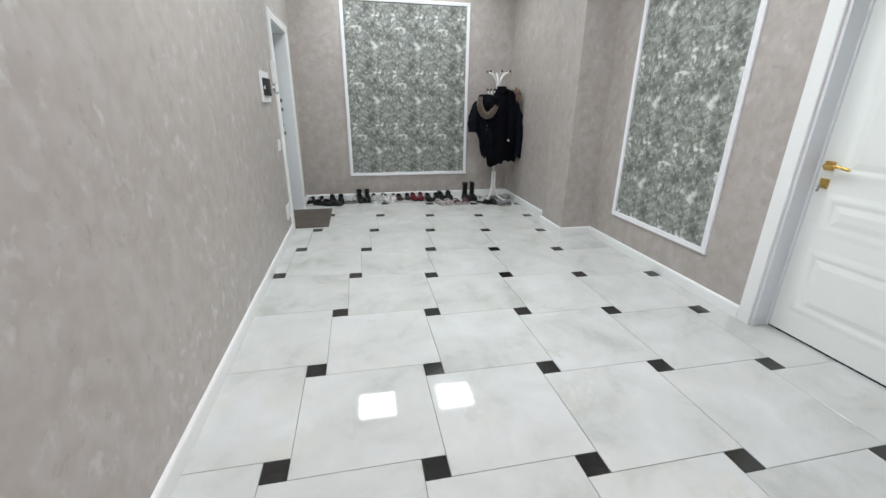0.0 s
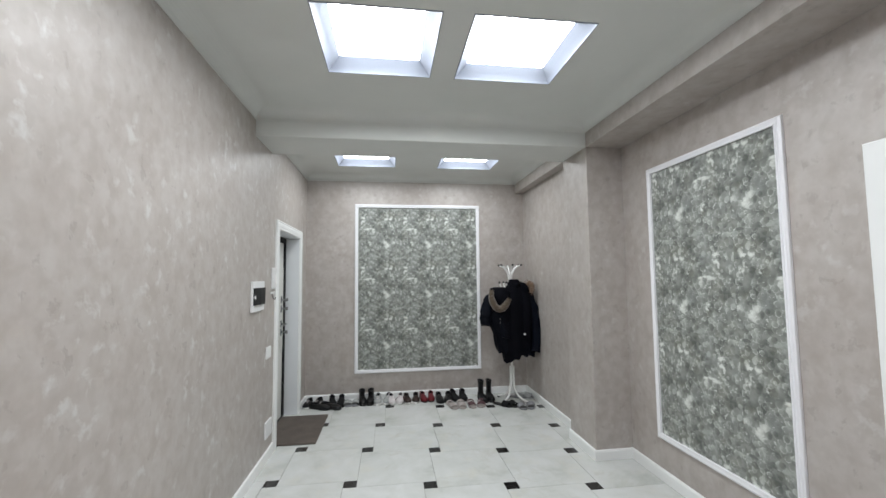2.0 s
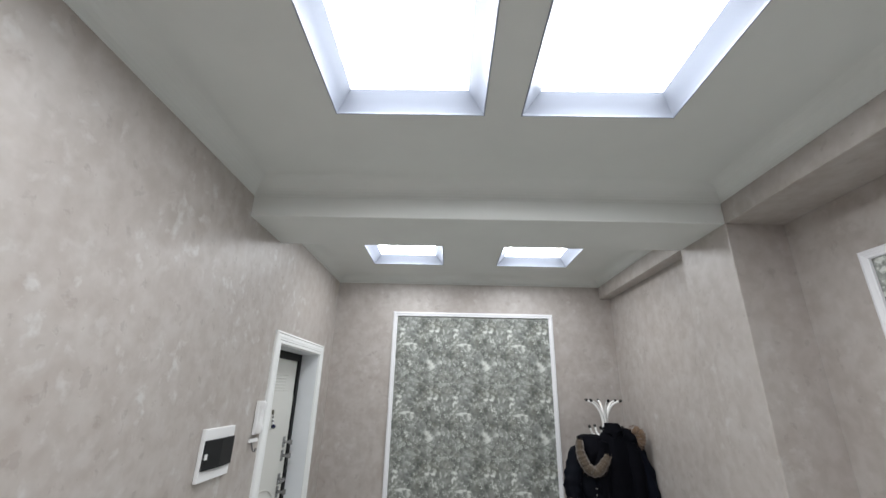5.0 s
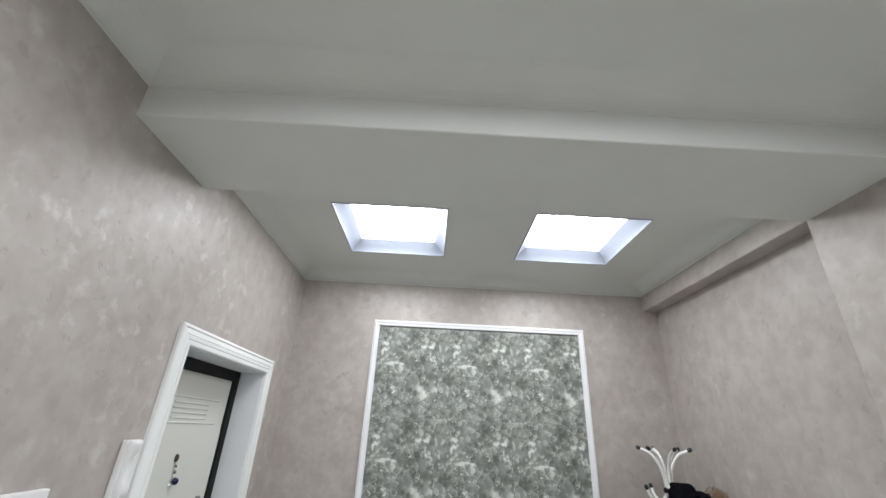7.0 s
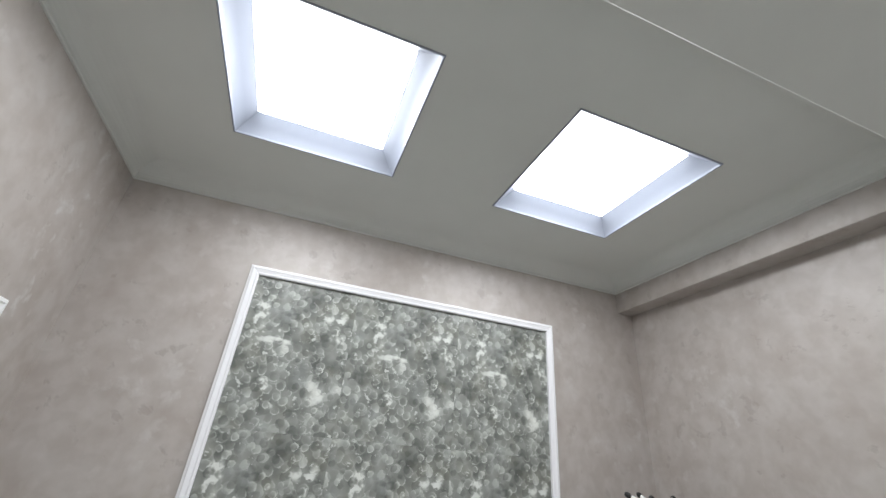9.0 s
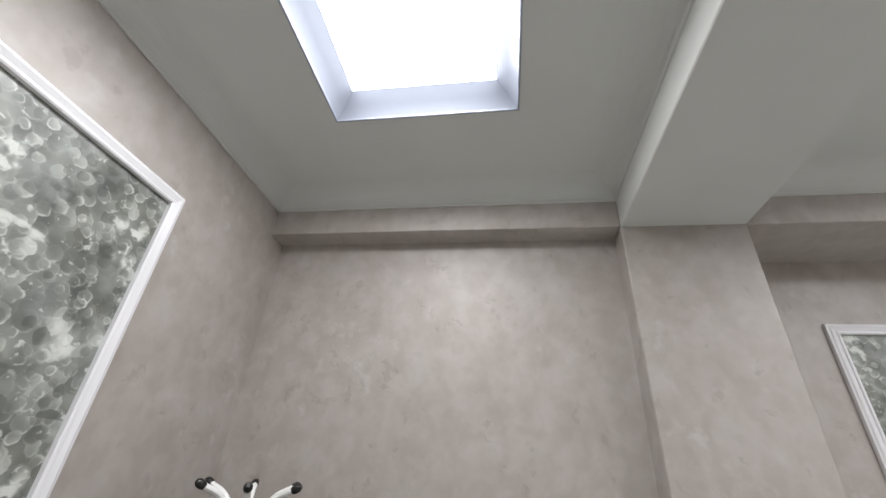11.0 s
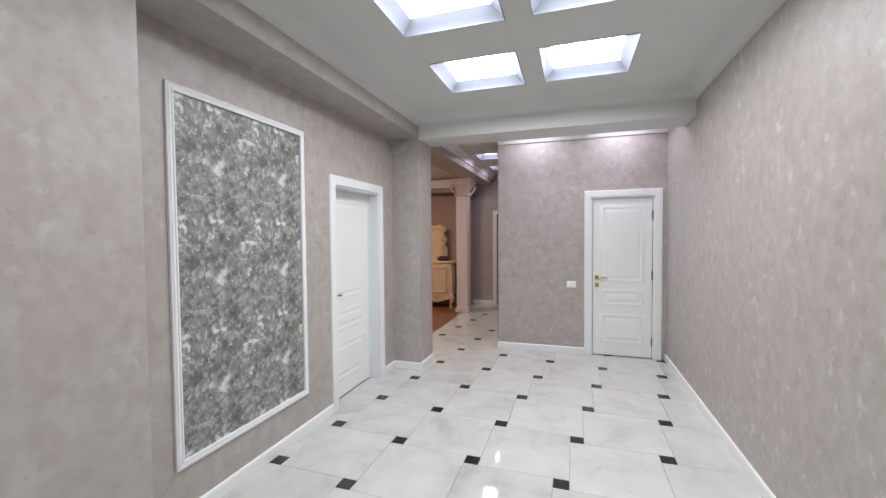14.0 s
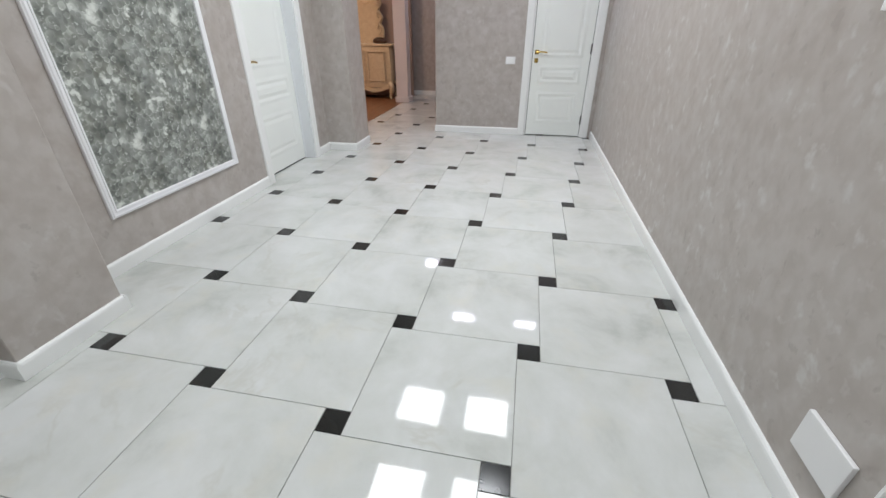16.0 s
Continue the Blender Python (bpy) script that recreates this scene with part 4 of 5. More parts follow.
# ---- coat rack ----
RX, RY = 1.862, 5.45
rack = thing("coat_rack", "white metal coat rack with curved hooks and black tips", "coat rack", at=(RX, RY, 0), rz=20)
bm = bmesh.new()
tube(bm, [(0, 0, 0.36), (0, 0, 1.52)], 0.015, 14)
smooth(part("pole", bm, RACKWHITE, rack))
for k in range(4):
    a = math.pi / 2 * k + 0.35
    c, s = math.cos(a), math.sin(a)
    bm = bmesh.new()
    tube(bm, curve_points([(c * 0.023, s * 0.023, 0.42), (c * 0.023, s * 0.023, 0.24), (c * 0.040, s * 0.040, 0.145), (c * 0.10, s * 0.10, 0.060), (c * 0.215, s * 0.215, 0.017)], 7), 0.0135, 10)
    leg = smooth(part("leg", bm, RACKWHITE, rack))
    bm = bmesh.new()
    tube(bm, [(c * 0.212, s * 0.212, 0.001), (c * 0.212, s * 0.212, 0.017)], 0.016, 10)
    part("foot", bm, KNOB, leg, "black rubber foot")
for k in range(6):
    a = math.pi / 3 * k + 0.12
    for low in (0, 1):
        c, q = math.cos(a + 0.45 * low), math.sin(a + 0.45 * low)
        pts = [(c * 0.018, q * 0.018, 1.40), (c * 0.018, q * 0.018, 1.50), (c * 0.034, q * 0.034, 1.59), (c * 0.078, q * 0.078, 1.66), (c * 0.142, q * 0.142, 1.692)]
        if low:
            pts = [(c * 0.015, q * 0.015, 1.50), (c * 0.03, q * 0.03, 1.43), (c * 0.075, q * 0.075, 1.40), (c * 0.115, q * 0.115, 1.42), (c * 0.135, q * 0.135, 1.47)]
        bm = bmesh.new()
        tube(bm, curve_points(pts, 6), 0.0095, 9)
        hook = smooth(part("hook", bm, RACKWHITE, rack))
        e, d = Vector(pts[-1]), (Vector(pts[-1]) - Vector(pts[-2])).normalized()
        bm = bmesh.new()
        tube(bm, [e - d * 0.008, e, e + d * 0.012, e + d * 0.02], [0.010, 0.0125, 0.012, 0.006], 10)
        smooth(part("tip", bm, KNOB, hook, "black tip"))


# ---- coats ----
def garment(name, rings, seed, folds, material, parent, label="", turn=0.0, sides=40):
    """A hanging cloth tube: rings of (x, y, z, half width, half depth), with folds."""
    bm = bmesh.new()
    out = []
    pts = curve_points([Vector((r[2], r[3], r[4])) for r in rings], 5)
    ctr = curve_points([Vector((r[0], r[1], 0)) for r in rings], 5)
    n = len(pts)
    for i, (p, c) in enumerate(zip(pts, ctr)):
        q = i / (n - 1)
        ring = []
        for k in range(sides):
            a = 2 * math.pi * k / sides
            f = 1 + 0.07 * q * math.sin(folds * a + seed + 1.3 * math.sin(2 * a)) + 0.16 * (noise.noise((math.cos(a) * 1.6 + seed, math.sin(a) * 1.6, q * 4.5)))
            f += 0.05 * noise.noise((math.cos(a) * 4 + seed, math.sin(a) * 4, q * 11)) + 0.06 * noise.noise((math.cos(a) * 2.2 - seed, math.sin(a) * 2.2, q * 2.5))
            x, y = p.y * f * math.cos(a), p.z * f * math.sin(a)
            ring.append((c.x + x * math.cos(turn) - y * math.sin(turn), c.y + x * math.sin(turn) + y * math.cos(turn), p.x + 0.13 * q ** 3 * noise.noise((math.cos(a) * 2 + seed * 3, math.sin(a) * 2, 0.5))))
        out.append(ring)
    loft(bm, out)
    return smooth(part(name, bm, material, parent, label), 60)


def sleeve(parent, pts, r, seed, material):
    bm = bmesh.new()
    line = curve_points(pts, 7)
    n = len(line)
    rings = []
    for i, p in enumerate(line):
        q = i / (n - 1)
        ring = []
        for k in range(18):
            a = 2 * math.pi * k / 18
            f = r * (1.0 - 0.22 * q) * (1 + 0.24 * noise.noise((math.cos(a) * 2 + seed, math.sin(a) * 2, q * 7)) + 0.05 * math.sin(q * 34 + seed + a))
            ring.append(p + Vector((math.cos(a) * f, math.sin(a) * f * 0.85, 0.25 * f * math.sin(a * 2))))
        rings.append(ring)
    loft(bm, rings)
    return smooth(part("sleeve", bm, material, parent), 60)


def fur(name, pts, r, material, parent, label, seed):
    """A fur roll: a lumpy core bristling with fine tufts."""
    rng = random.Random(seed)
    line = curve_points(pts, 8)
    bm = bmesh.new()
    rr = [r * (0.55 + 0.45 * math.sin(math.pi * (0.12 + 0.76 * i / (len(line) - 1)))) * rng.uniform(0.9, 1.1) for i in range(len(line))]
    tube(bm, line, rr, 12)
    for _ in range(650):
        i = rng.randrange(len(line))
        p = line[i]
        d = Vector((rng.gauss(0, 1), rng.gauss(0, 1), rng.gauss(-0.15, 1))).normalized()
        s = d.orthogonal().normalized() * rng.uniform(0.0015, 0.003)
        b = p + d * rr[i] * 0.85
        t = p + d * (rr[i] + rng.uniform(0.006, 0.018)) + Vector((rng.gauss(0, 0.005), rng.gauss(0, 0.005), -0.006))
        w = d.cross(s)
        v = [bm.verts.new(x) for x in (b + s, b - s * 0.5 + w, b - s * 0.5 - w, t)]
        for q in ((0, 1, 3), (1, 2, 3), (2, 0, 3)):
            bm.faces.new([v[j] for j in q])
    return part(name, bm, material, parent, label)


# long black coat facing the room
c1 = thing("coat", "long black coat hanging on the coat rack", "coat", "coats on the rack")
garment("body", [(1.872, 5.34, 1.50, 0.035, 0.03), (1.872, 5.335, 1.45, 0.07, 0.05), (1.872, 5.33, 1.40, 0.115, 0.075), (1.872, 5.325, 1.25, 0.150, 0.095), (1.87, 5.32, 1.0, 0.175, 0.11), (1.868, 5.315, 0.72, 0.185, 0.12), (1.875, 5.315, 0.525, 0.145, 0.11)], 1.1, 7, BLACKCLOTH, c1)
sleeve(c1, [(1.76, 5.31, 1.37), (1.73, 5.27, 1.2), (1.735, 5.245, 0.95), (1.75, 5.24, 0.76)], 0.068, 2.0, BLACKCLOTH)
sleeve(c1, [(1.985, 5.31, 1.37), (2.01, 5.27, 1.2), (2.005, 5.25, 0.95), (1.99, 5.25, 0.74)], 0.068, 5.0, BLACKCLOTH)
garment("collar", [(1.872, 5.335, 1.515, 0.055, 0.045), (1.872, 5.325, 1.47, 0.075, 0.06), (1.872, 5.32, 1.40, 0.09, 0.07)], 3.4, 5, BLACKCLOTH, c1)
bm = bmesh.new()
tube(bm, [(1.950, 5.196, 0.815), (1.950, 5.180, 0.815)], 0.012, 14)
part("badge", bm, PLASTIC, c1, "small round white badge")
# short dark jacket with a fur-edged hood
c2 = thing("coat", "dark quilted jacket with a brown fur-edged hood", "coat", "coats on the rack")
garment("body", [(1.70, 5.40, 1.40, 0.05, 0.05), (1.69, 5.39, 1.34, 0.11, 0.08), (1.675, 5.375, 1.20, 0.15, 0.10), (1.69, 5.365, 1.0, 0.155, 0.115), (1.735, 5.36, 0.82, 0.135, 0.115), (1.765, 5.355, 0.64, 0.11, 0.11)], 4.4, 6, DARKBLUE, c2)
sleeve(c2, [(1.60, 5.36, 1.34), (1.535, 5.32, 1.20), (1.49, 5.29, 1.06), (1.50, 5.27, 0.955)], 0.085, 7.7, DARKBLUE)
sleeve(c2, [(1.75, 5.32, 1.30), (1.745, 5.27, 1.12), (1.725, 5.25, 0.92), (1.735, 5.25, 0.79)], 0.07, 8.2, DARKBLUE)
garment("hood", [(1.69, 5.38, 1.445, 0.07, 0.05), (1.685, 5.36, 1.42, 0.11, 0.08), (1.68, 5.345, 1.33, 0.12, 0.10), (1.69, 5.335, 1.22, 0.09, 0.08)], 9.0, 5, BLACKCLOTH, c2)
fur("fur_trim", [(1.575, 5.30, 1.40), (1.565, 5.255, 1.30), (1.60, 5.225, 1.20), (1.66, 5.215, 1.165), (1.72, 5.215, 1.21), (1.775, 5.225, 1.29)], 0.042, FUR, c2, "brown fur hood edging", 3)
for z in (0.98, 1.03):
    bm = bmesh.new()
    box(bm, (1.655, 5.236, z), (1.685, 5.246, z + 0.012), 0.003)
    part("fastener", bm, CHROME, c2, "small metal fastener")
for hung, low, high in ((c1, 0.945, 1.50), (c2, 0.93, 1.47)):
    hung.matrix_basis = Matrix.Translation((0, 0, high - high * low)) @ Matrix.Diagonal((1, 1, low, 1))
c2.location.z -= 0.03
# navy coat with tan fur, towards the corner
c3 = thing("coat", "navy padded coat with a tan fur hood edge", "coat", "coats on the rack")
garment("body", [(1.97, 5.44, 1.47, 0.05, 0.05), (1.985, 5.43, 1.42, 0.095, 0.08), (2.01, 5.41, 1.28, 0.125, 0.10), (2.03, 5.40, 1.05, 0.13, 0.115), (2.035, 5.395, 0.82, 0.135, 0.12), (2.01, 5.40, 0.60, 0.11, 0.12)], 6.6, 6, NAVY, c3)
sleeve(c3, [(2.02, 5.35, 1.38), (2.085, 5.30, 1.18), (2.125, 5.27, 0.93), (2.115, 5.27, 0.63)], 0.075, 3.3, NAVY)
garment("hood", [(1.965, 5.36, 1.475, 0.04, 0.03), (1.98, 5.345, 1.45, 0.075, 0.06), (2.0, 5.335, 1.38, 0.08, 0.07), (2.01, 5.33, 1.29, 0.06, 0.05)], 2.7, 5, BLACKCLOTH, c3)
fur("fur_trim", [(2.035, 5.31, 1.475), (2.075, 5.30, 1.445), (2.085, 5.295, 1.40), (2.075, 5.30, 1.35)], 0.046, FURLIGHT, c3, "tan fur hood edging", 5)
bm = bmesh.new()
loft(bm, [[(x, y, z) for x, z in ((1.995, 1.235), (2.035, 1.245), (2.02, 1.275), (1.997, 1.262))] for y in (5.262, 5.272)])
part("label_patch", bm, PLASTIC, c3, "pale patch")


# ---- shoes ----
def foot_outline(L, W, grow=0.0):
    """Plan of a right shoe, toe towards -y, heel at +y."""
    pts = [(0.0, 0.5), (0.24, 0.46), (0.33, 0.34), (0.32, 0.15), (0.34, -0.02), (0.46, -0.18), (0.48, -0.30), (0.36, -0.44), (0.08, -0.505), (-0.18, -0.47), (-0.36, -0.34), (-0.40, -0.18), (-0.34, 0.0), (-0.30, 0.18), (-0.32, 0.34), (-0.24, 0.46)]
    return [(x * (W + grow), y * (L + grow)) for x, y in pts]


def make_shoe(name, L, W, sole_h, shaft, up_mat, sole_mat, label, toe_h=0.055, heel=0.0, accent=None, laces=None, group="shoes along the wall"):
    """One shoe, toe towards -y: sole, arched upper, padded collar with a dark opening, laces; over 0.11 m high it gets a boot shaft."""
    s = thing(name, label, "shoe", group)
    o = foot_outline(L, W)
    lift = [heel * max(0, (y / L + 0.1)) * 1.2 for x, y in o]
    bm = bmesh.new()
    loft(bm, [[(x * 0.97, y * 0.985, 0.0) for x, y in o], [(x * 1.03, y * 1.015, 0.004) for x, y in o], [(x * 1.03, y * 1.015, sole_h + d) for (x, y), d in zip(o, lift)], [(x * 0.97, y * 0.985, sole_h + 0.004 + d) for (x, y), d in zip(o, lift)]])
    smooth(part("sole", bm, sole_mat, s))
    boot = shaft > 0.11
    top = 0.075 if boot else shaft * 0.85
    rings = []
    for q, w, h in ((-0.495, 0.10, 0.45), (-0.46, 0.28, 0.66), (-0.38, 0.40, 0.82), (-0.26, 0.475, 0.98), (-0.12, 0.45, 1.2), (-0.02, 0.385, 1.38), (0.10, 0.345, 1.0), (0.26, 0.34, 0.96), (0.38, 0.325, 1.0), (0.46, 0.235, 1.06), (0.495, 0.10, 1.04)):
        z = toe_h * 0.88 * h if q < 0.05 else top * h
        z = min(z, top * 1.02)
        up = sole_h + heel * max(0, q + 0.1) * 1.2
        rings.append([(math.copysign(abs(math.cos(a)) ** 0.75, math.cos(a)) * w * W, q * L, up + z * abs(math.sin(a)) ** 0.7) for a in [math.pi * k / 10 for k in range(11)]])
    bm = bmesh.new()
    loft(bm, rings)
    upper = smooth(part("upper", bm, up_mat, s), 60)
    mid, rx, ry = 0.225 * L, W * 0.27, L * 0.225
    base = sole_h + heel * 0.35
    if boot:
        bm = bmesh.new()
        wall = [(z, r) for z, r in ((base + 0.045, 1.12), (base + 0.075, 1.08), (base + 0.11, 1.10), (base + (shaft + 0.11) / 2, 1.16), (base + shaft - 0.01, 1.20), (base + shaft, 1.19))]
        loft(bm, [[(rx * r * math.cos(a) + 0.002 * math.sin(z * 90 + a), mid + ry * r * math.sin(a), z) for a in [2 * math.pi * k / 18 for k in range(18)]] for z, r in wall])
        smooth(part("shaft", bm, up_mat, s))
        z0, r0 = base + shaft, 1.17
    else:
        z0, r0 = base + top * 0.97, 1.0
    bm = bmesh.new()
    rim = [(rx * r0 * math.cos(a), mid + ry * r0 * math.sin(a), z0 + 0.004 + (0.010 * math.sin(a) if not boot else 0)) for a in [2 * math.pi * k / 20 for k in range(20)]]
    tube(bm, rim + rim[:1], 0.006, 7)
    smooth(part("collar", bm, up_mat, s))
    # flat black disc at the rim stands for the shaded hollow inside
    bm = bmesh.new()
    loft(bm, [[(x * 0.97, mid + (y - mid) * 0.97, z - 0.004) for x, y, z in rim], [(x * 0.93, mid + (y - mid) * 0.93, z + 0.0005) for x, y, z in rim]])
    part("opening_disc", bm, BLACKCLOTH, s, "dark disc closing the opening")
    if accent:
        for sx in (-1, 1):
            bm = bmesh.new()
            tube(bm, curve_points([(sx * W * 0.345, 0.30 * L, sole_h + 0.022), (sx * W * 0.365, 0.12 * L, sole_h + 0.032), (sx * W * 0.44, -0.10 * L, sole_h + 0.018)], 4), [0.004] * 8 + [0.006], 6)
            part("stripe", bm, accent, s, "coloured side stripe")
    if laces:
        for k in range(4):
            y = (-0.20 + 0.055 * k) * L
            z = sole_h + toe_h * 0.88 * (1.02 + 0.11 * k)
            bm = bmesh.new()
            tube(bm, curve_points([(-W * 0.2, y, z - 0.008), (0, y - 0.004, z + 0.003), (W * 0.2, y, z - 0.008)], 3), 0.003, 5)
            part("lace", bm, laces, s)
    return s


def make_slipper(label, strap_mat, sole_mat, cross=False, L=0.25, W=0.095):
    s = thing("slipper", label, "shoe", "shoes along the wall")
    o = foot_outline(L, W)
    bm = bmesh.new()
    loft(bm, [[(x, y, z) for x, y in o] for z in (0.0, 0.018)])
    part("sole", bm, sole_mat, s)
    spans = [(-0.36, -0.05)] if not cross else [(-0.36, -0.26), (-0.16, -0.08), (0.26, 0.30)]
    for y0, y1 in spans:
        rings = []
        for q in [k / 10 for k in range(11)]:
            a = math.pi * q
            rings.append([(-math.cos(a) * W * (0.47 + e), L * (y0 + (y1 - y0) * f), 0.016 + math.sin(a) * (0.050 if not cross else 0.042) * (1 + 0.4 * (f - 0.5)) + e) for f, e in ((0, 0), (1, 0), (1, 0.004), (0, 0.004))])
        bm = bmesh.new()
        loft(bm, rings)
        smooth(part("strap", bm, strap_mat, s))
    return s


def put_pair(s, x, y, rz, gap=0.105, splay=5, tall=0.8):
    low = Matrix.Diagonal((1.12, 1, tall, 1))
    s.matrix_basis = pose(x - gap / 2, y, 0.0015, 0, 0, rz + splay) @ low
    c = copy_thing(s, Matrix.Identity(4))
    c.matrix_basis = pose(x + gap / 2, y + 0.006, 0.0015, 0, 0, rz - splay) @ low @ Matrix.Diagonal((-1, 1, 1, 1))


BLK = leather("black_leather", (0.007, 0.007, 0.0075), 0.42)
BLKSUEDE = leather("black_suede", (0.008, 0.008, 0.009), 0.85)
GREYMESH = cloth("grey_mesh", (0.34, 0.35, 0.34), 180, 0.8, 0.1)
WHITELEA = leather("white_leather", (0.62, 0.58, 0.58), 0.45)
REDLEA = leather("red_leather", (0.13, 0.010, 0.016), 0.4)
ROSE = leather("rose_straps", (0.09, 0.045, 0.05), 0.45)
BEIGE = leather("beige_sole", (0.40, 0.36, 0.34), 0.55)
WHITESOLE = painted("white_rubber", (0.70, 0.70, 0.68), 0.6, 0.05)
BLACKSOLE = painted("black_rubber", (0.012, 0.012, 0.012), 0.7, 0.2)
GREYFOAM = painted("grey_foam", (0.22, 0.22, 0.23), 0.75, 0.12)
BROWNLEA = leather("dark_brown_leather", (0.035, 0.02, 0.016), 0.4)

put_pair(make_shoe("sneaker", 0.23, 0.085, 0.022, 0.07, BLKSUEDE, WHITESOLE, "dark sneaker with a white sole by the wall", accent=WHITELEA, laces=WHITELEA), -0.60, 5.62, -14)
put_pair(make_shoe("loafer", 0.29, 0.10, 0.020, 0.055, BLK, BLACKSOLE, "black leather loafer on the tiles by the mat", 0.05), -0.43, 5.50, 62, 0.13, 4)
put_pair(make_shoe("ankle_boot", 0.26, 0.092, 0.022, 0.09, BLKSUEDE, BLACKSOLE, "black suede low boot by the wall"), -0.315, 5.64, 6)
put_pair(make_slipper("grey mesh house slipper by the wall", GREYMESH, GREYFOAM), -0.13, 5.63, 0)
put_pair(make_shoe("ankle_boot", 0.27, 0.095, 0.026, 0.12, BLK, BLACKSOLE, "black lace-up ankle boot by the wall", laces=BLKSUEDE), 0.045, 5.64, 4, 0.1, 5, 0.95)
put_pair(make_shoe("sneaker", 0.27, 0.095, 0.03, 0.075, GREYMESH, WHITESOLE, "light grey running sneaker by the wall", accent=GREYFOAM, laces=WHITELEA), 0.245, 5.63, -5, 0.12)
put_pair(make_shoe("sneaker", 0.25, 0.09, 0.03, 0.075, WHITELEA, WHITESOLE, "white sneaker with red accents by the wall", accent=REDLEA, laces=WHITELEA), 0.405, 5.60, 0, 0.108)
put_pair(make_shoe("sneaker", 0.25, 0.09, 0.028, 0.065, BROWNLEA, WHITESOLE, "dark brown sneaker with a pale sole by the wall", laces=BLK), 0.60, 5.61, 2, 0.11)
put_pair(make_shoe("shoe", 0.24, 0.085, 0.02, 0.075, REDLEA, BLACKSOLE, "dark red leather shoe by the wall", heel=0.015), 0.80, 5.64, 3, 0.10)
put_pair(make_shoe("shoe", 0.27, 0.098, 0.024, 0.07, BLK, BLACKSOLE, "black leather lace shoe by the wall", laces=BLK), 1.005, 5.58, -3, 0.115)
put_pair(make_shoe("ankle_boot", 0.27, 0.096, 0.026, 0.095, BLKSUEDE, BLACKSOLE, "black suede shoe with a high collar by the wall"), 1.20, 5.61, 4, 0.115)
put_pair(make_slipper("rose strappy flat sandal before the shoes", BEIGE, BEIGE, True), 1.13, 5.33, 8, 0.12)
put_pair(make_slipper("dark rose strappy sandal before the boots", ROSE, BEIGE, True), 1.37, 5.33, -6, 0.125)
put_pair(make_shoe("tall_boot", 0.24, 0.085, 0.022, 0.205, BLK, BLACKSOLE, "tall black boot standing by the wall", heel=0.02), 1.535, 5.50, 6, 0.10, 3, 0.98)
put_pair(make_slipper("black open slipper under the coat rack", BLKSUEDE, BLACKSOLE), 1.735, 5.27, 28, 0.11, 14)
put_pair(make_slipper("grey foam slipper under the coat rack", GREYFOAM, GREYFOAM), 1.94, 5.18, -8, 0.12, 6)
put_pair(make_slipper("grey mesh slipper behind the coat rack leg", GREYMESH, GREYFOAM), 2.0, 5.56, 60, 0.11, 4)

# ---- floor: pinwheel of marble squares and black insets ----
AX, AY = -0.169 - 0.05, 2.465 - 0.05
floor = structure("floor", boxed((WEST - 0.35, CORR_S - 0.3, -0.06), (WOOD_X, NORTH + 0.05, -0.006)), GROUT, "polished white marble tile floor with small black insets", "floor")
shared = {}


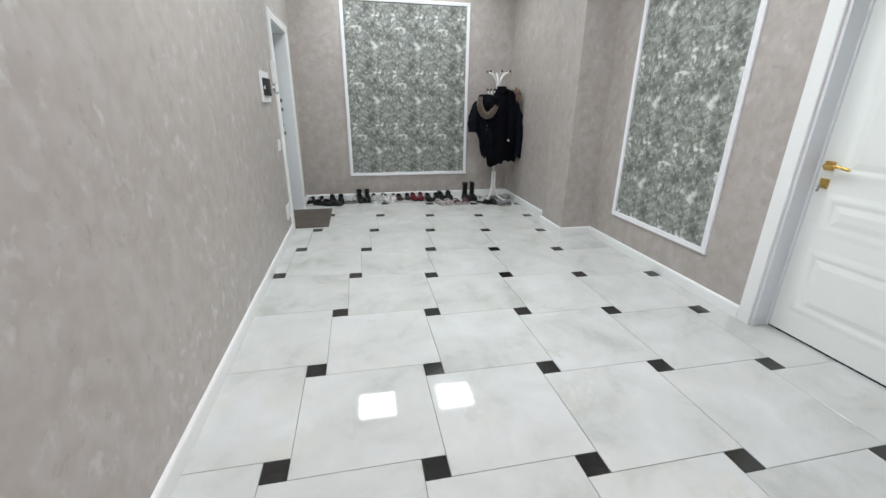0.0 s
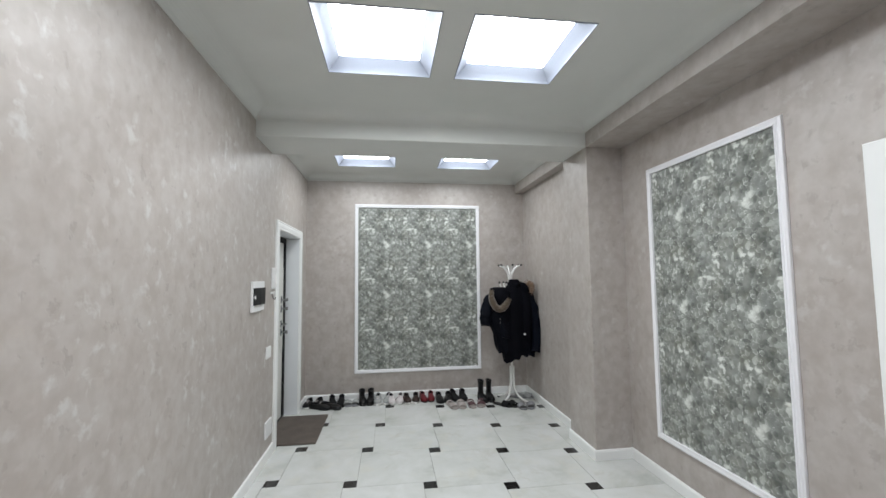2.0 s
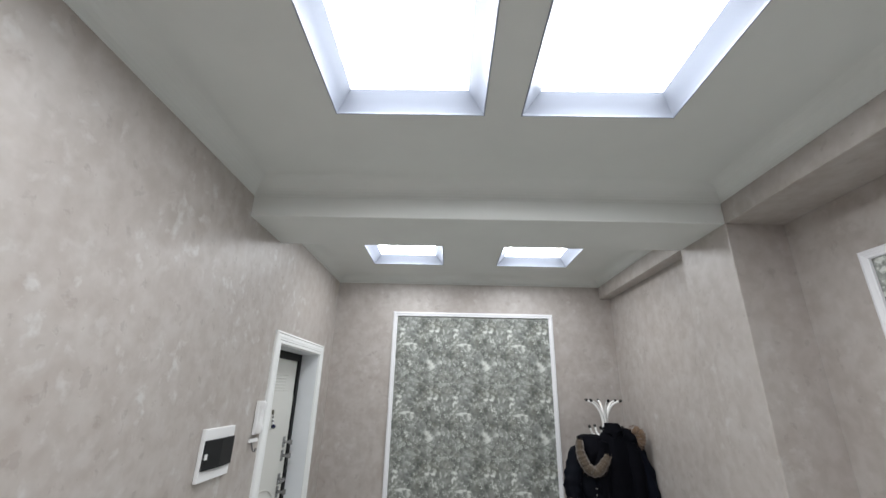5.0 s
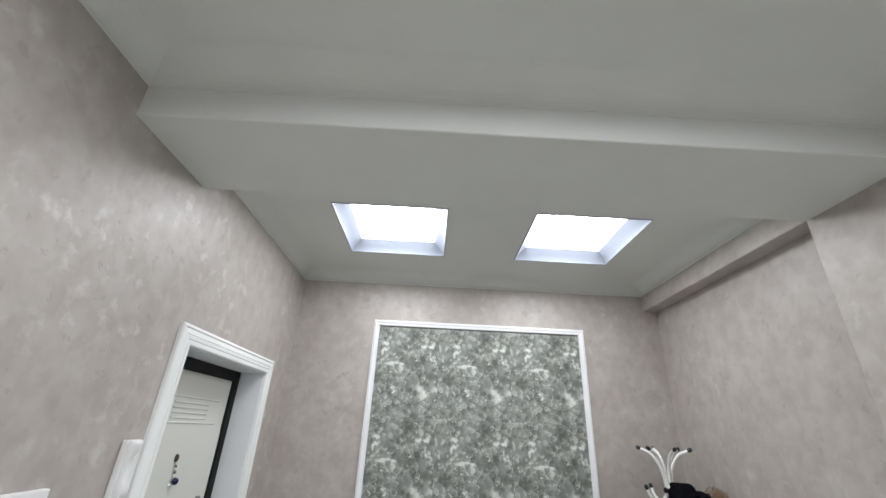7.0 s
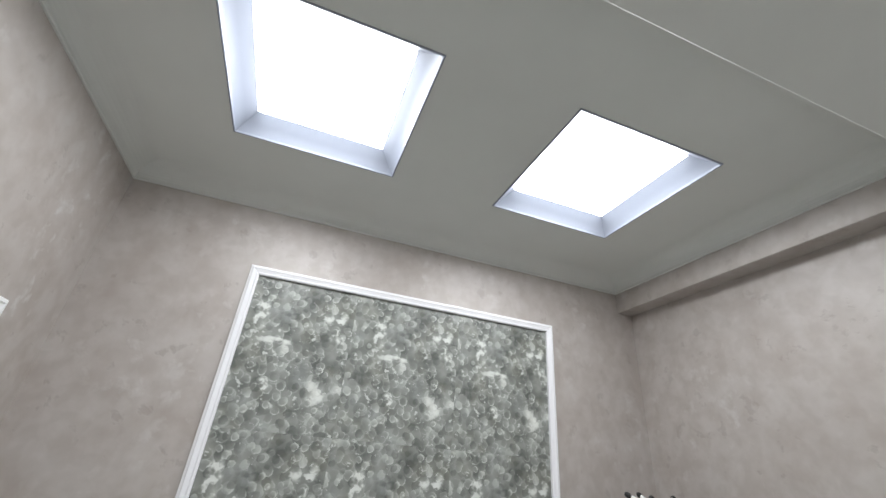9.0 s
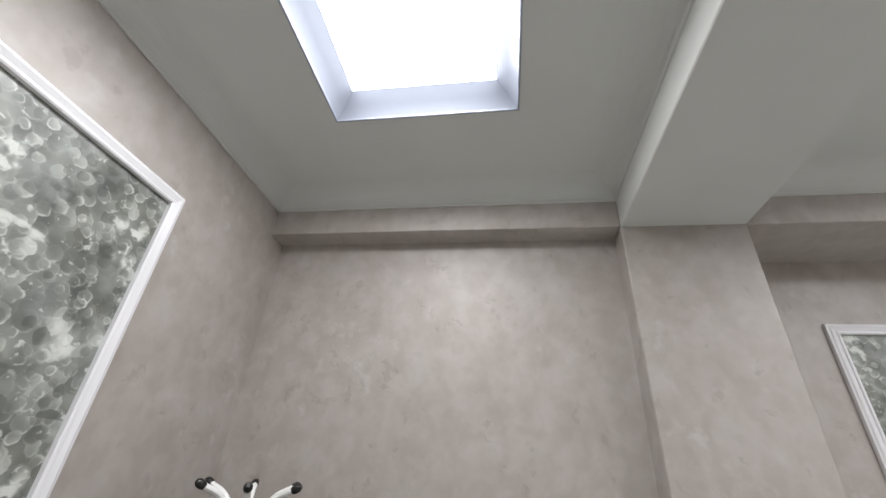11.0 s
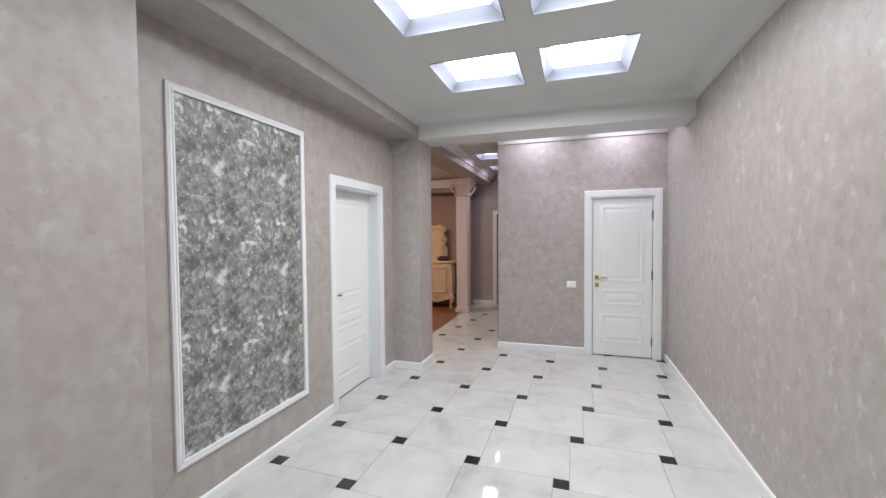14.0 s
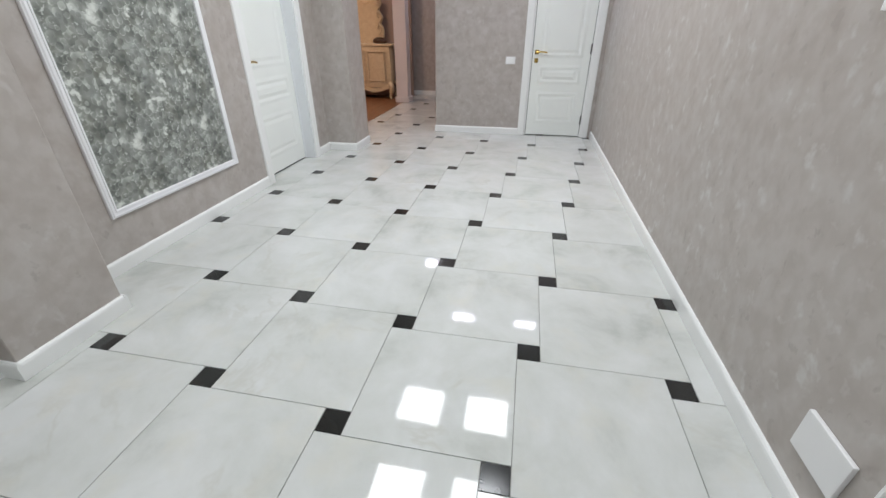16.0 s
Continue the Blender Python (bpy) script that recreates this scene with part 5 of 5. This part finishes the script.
def floor_piece(name, x, y, size, material):
    """A tile with eased edges, cut at the walls; whole ones share a mesh."""
    lo_x, hi_x, lo_y, hi_y = WEST - 0.21, WOOD_X - 0.001, CORR_S - 0.15, NORTH + 0.04
    x0, x1, y0, y1 = max(x, lo_x), min(x + size, hi_x), max(y, lo_y), min(y + size, hi_y)
    if x1 - x0 < 0.012 or y1 - y0 < 0.012:
        return
    cx, cy = (x0 + x1) / 2, (y0 + y1) / 2
    if cx < CORR_W - 0.4 and cy < SOUTH - 0.45 or cx > EAST + 0.3 and cy > B4:
        return
    key = (name, round(x1 - x0, 4), round(y1 - y0, 4))
    if key not in shared:
        hx, hy, g, e = (x1 - x0) / 2, (y1 - y0) / 2, 0.0014, 0.0008
        bm = bmesh.new()
        loft(bm, [[(a * (hx - g - i), b * (hy - g - i), z) for a, b in ((-1, -1), (1, -1), (1, 1), (-1, 1))] for i, z in ((0, -0.0058), (0, -e), (e, 0))])
        me = bpy.data.meshes.new(name)
        bmesh.ops.recalc_face_normals(bm, faces=bm.faces[:])
        bm.to_mesh(me)
        bm.free()
        me.materials.append(material)
        shared[key] = me
    ob = new(name, shared[key])
    ob.location = (cx, cy, 0)
    ob.parent = floor


for i in range(-8, 9):
    for j in range(-12, 9):
        x, y = AX + 0.6 * i + 0.1 * j, AY - 0.1 * i + 0.6 * j
        floor_piece("inset", x, y, 0.1, BLACKTILE)
        floor_piece("tile", x + 0.1, y, 0.6, MARBLE)

# parquet of the further room
parquet = structure("floor_parquet", boxed((WOOD_X, -3.9, -0.06), (5.6, 0.42, -0.006)), DARKWOOD, "reddish brown plank floor", "floor")
for i in range(20):
    for j in range(4):
        y0 = -3.86 + j * 1.07 + (0.4 if i % 2 else 0.0)
        x0 = WOOD_X + 0.002 + i * 0.15
        y1 = min(y0 + 1.068, 0.42)
        if y1 - y0 < 0.05:
            continue
        key = ("plank", round(y1 - y0, 3))
        if key not in shared:
            hy = (y1 - y0) / 2
            bm = bmesh.new()
            loft(bm, [[(a * (0.0745 - k), b * (hy - k), z) for a, b in ((-1, -1), (1, -1), (1, 1), (-1, 1))] for k, z in ((0, -0.0058), (0, -0.001), (0.001, 0.0))])
            me = bpy.data.meshes.new("plank")
            bmesh.ops.recalc_face_normals(bm, faces=bm.faces[:])
            bm.to_mesh(me)
            bm.free()
            me.materials.append(PLANK)
            shared[key] = me
        ob = new("plank", shared[key])
        ob.location = (x0 + 0.075, (y0 + y1) / 2, 0)
        ob.parent = parquet
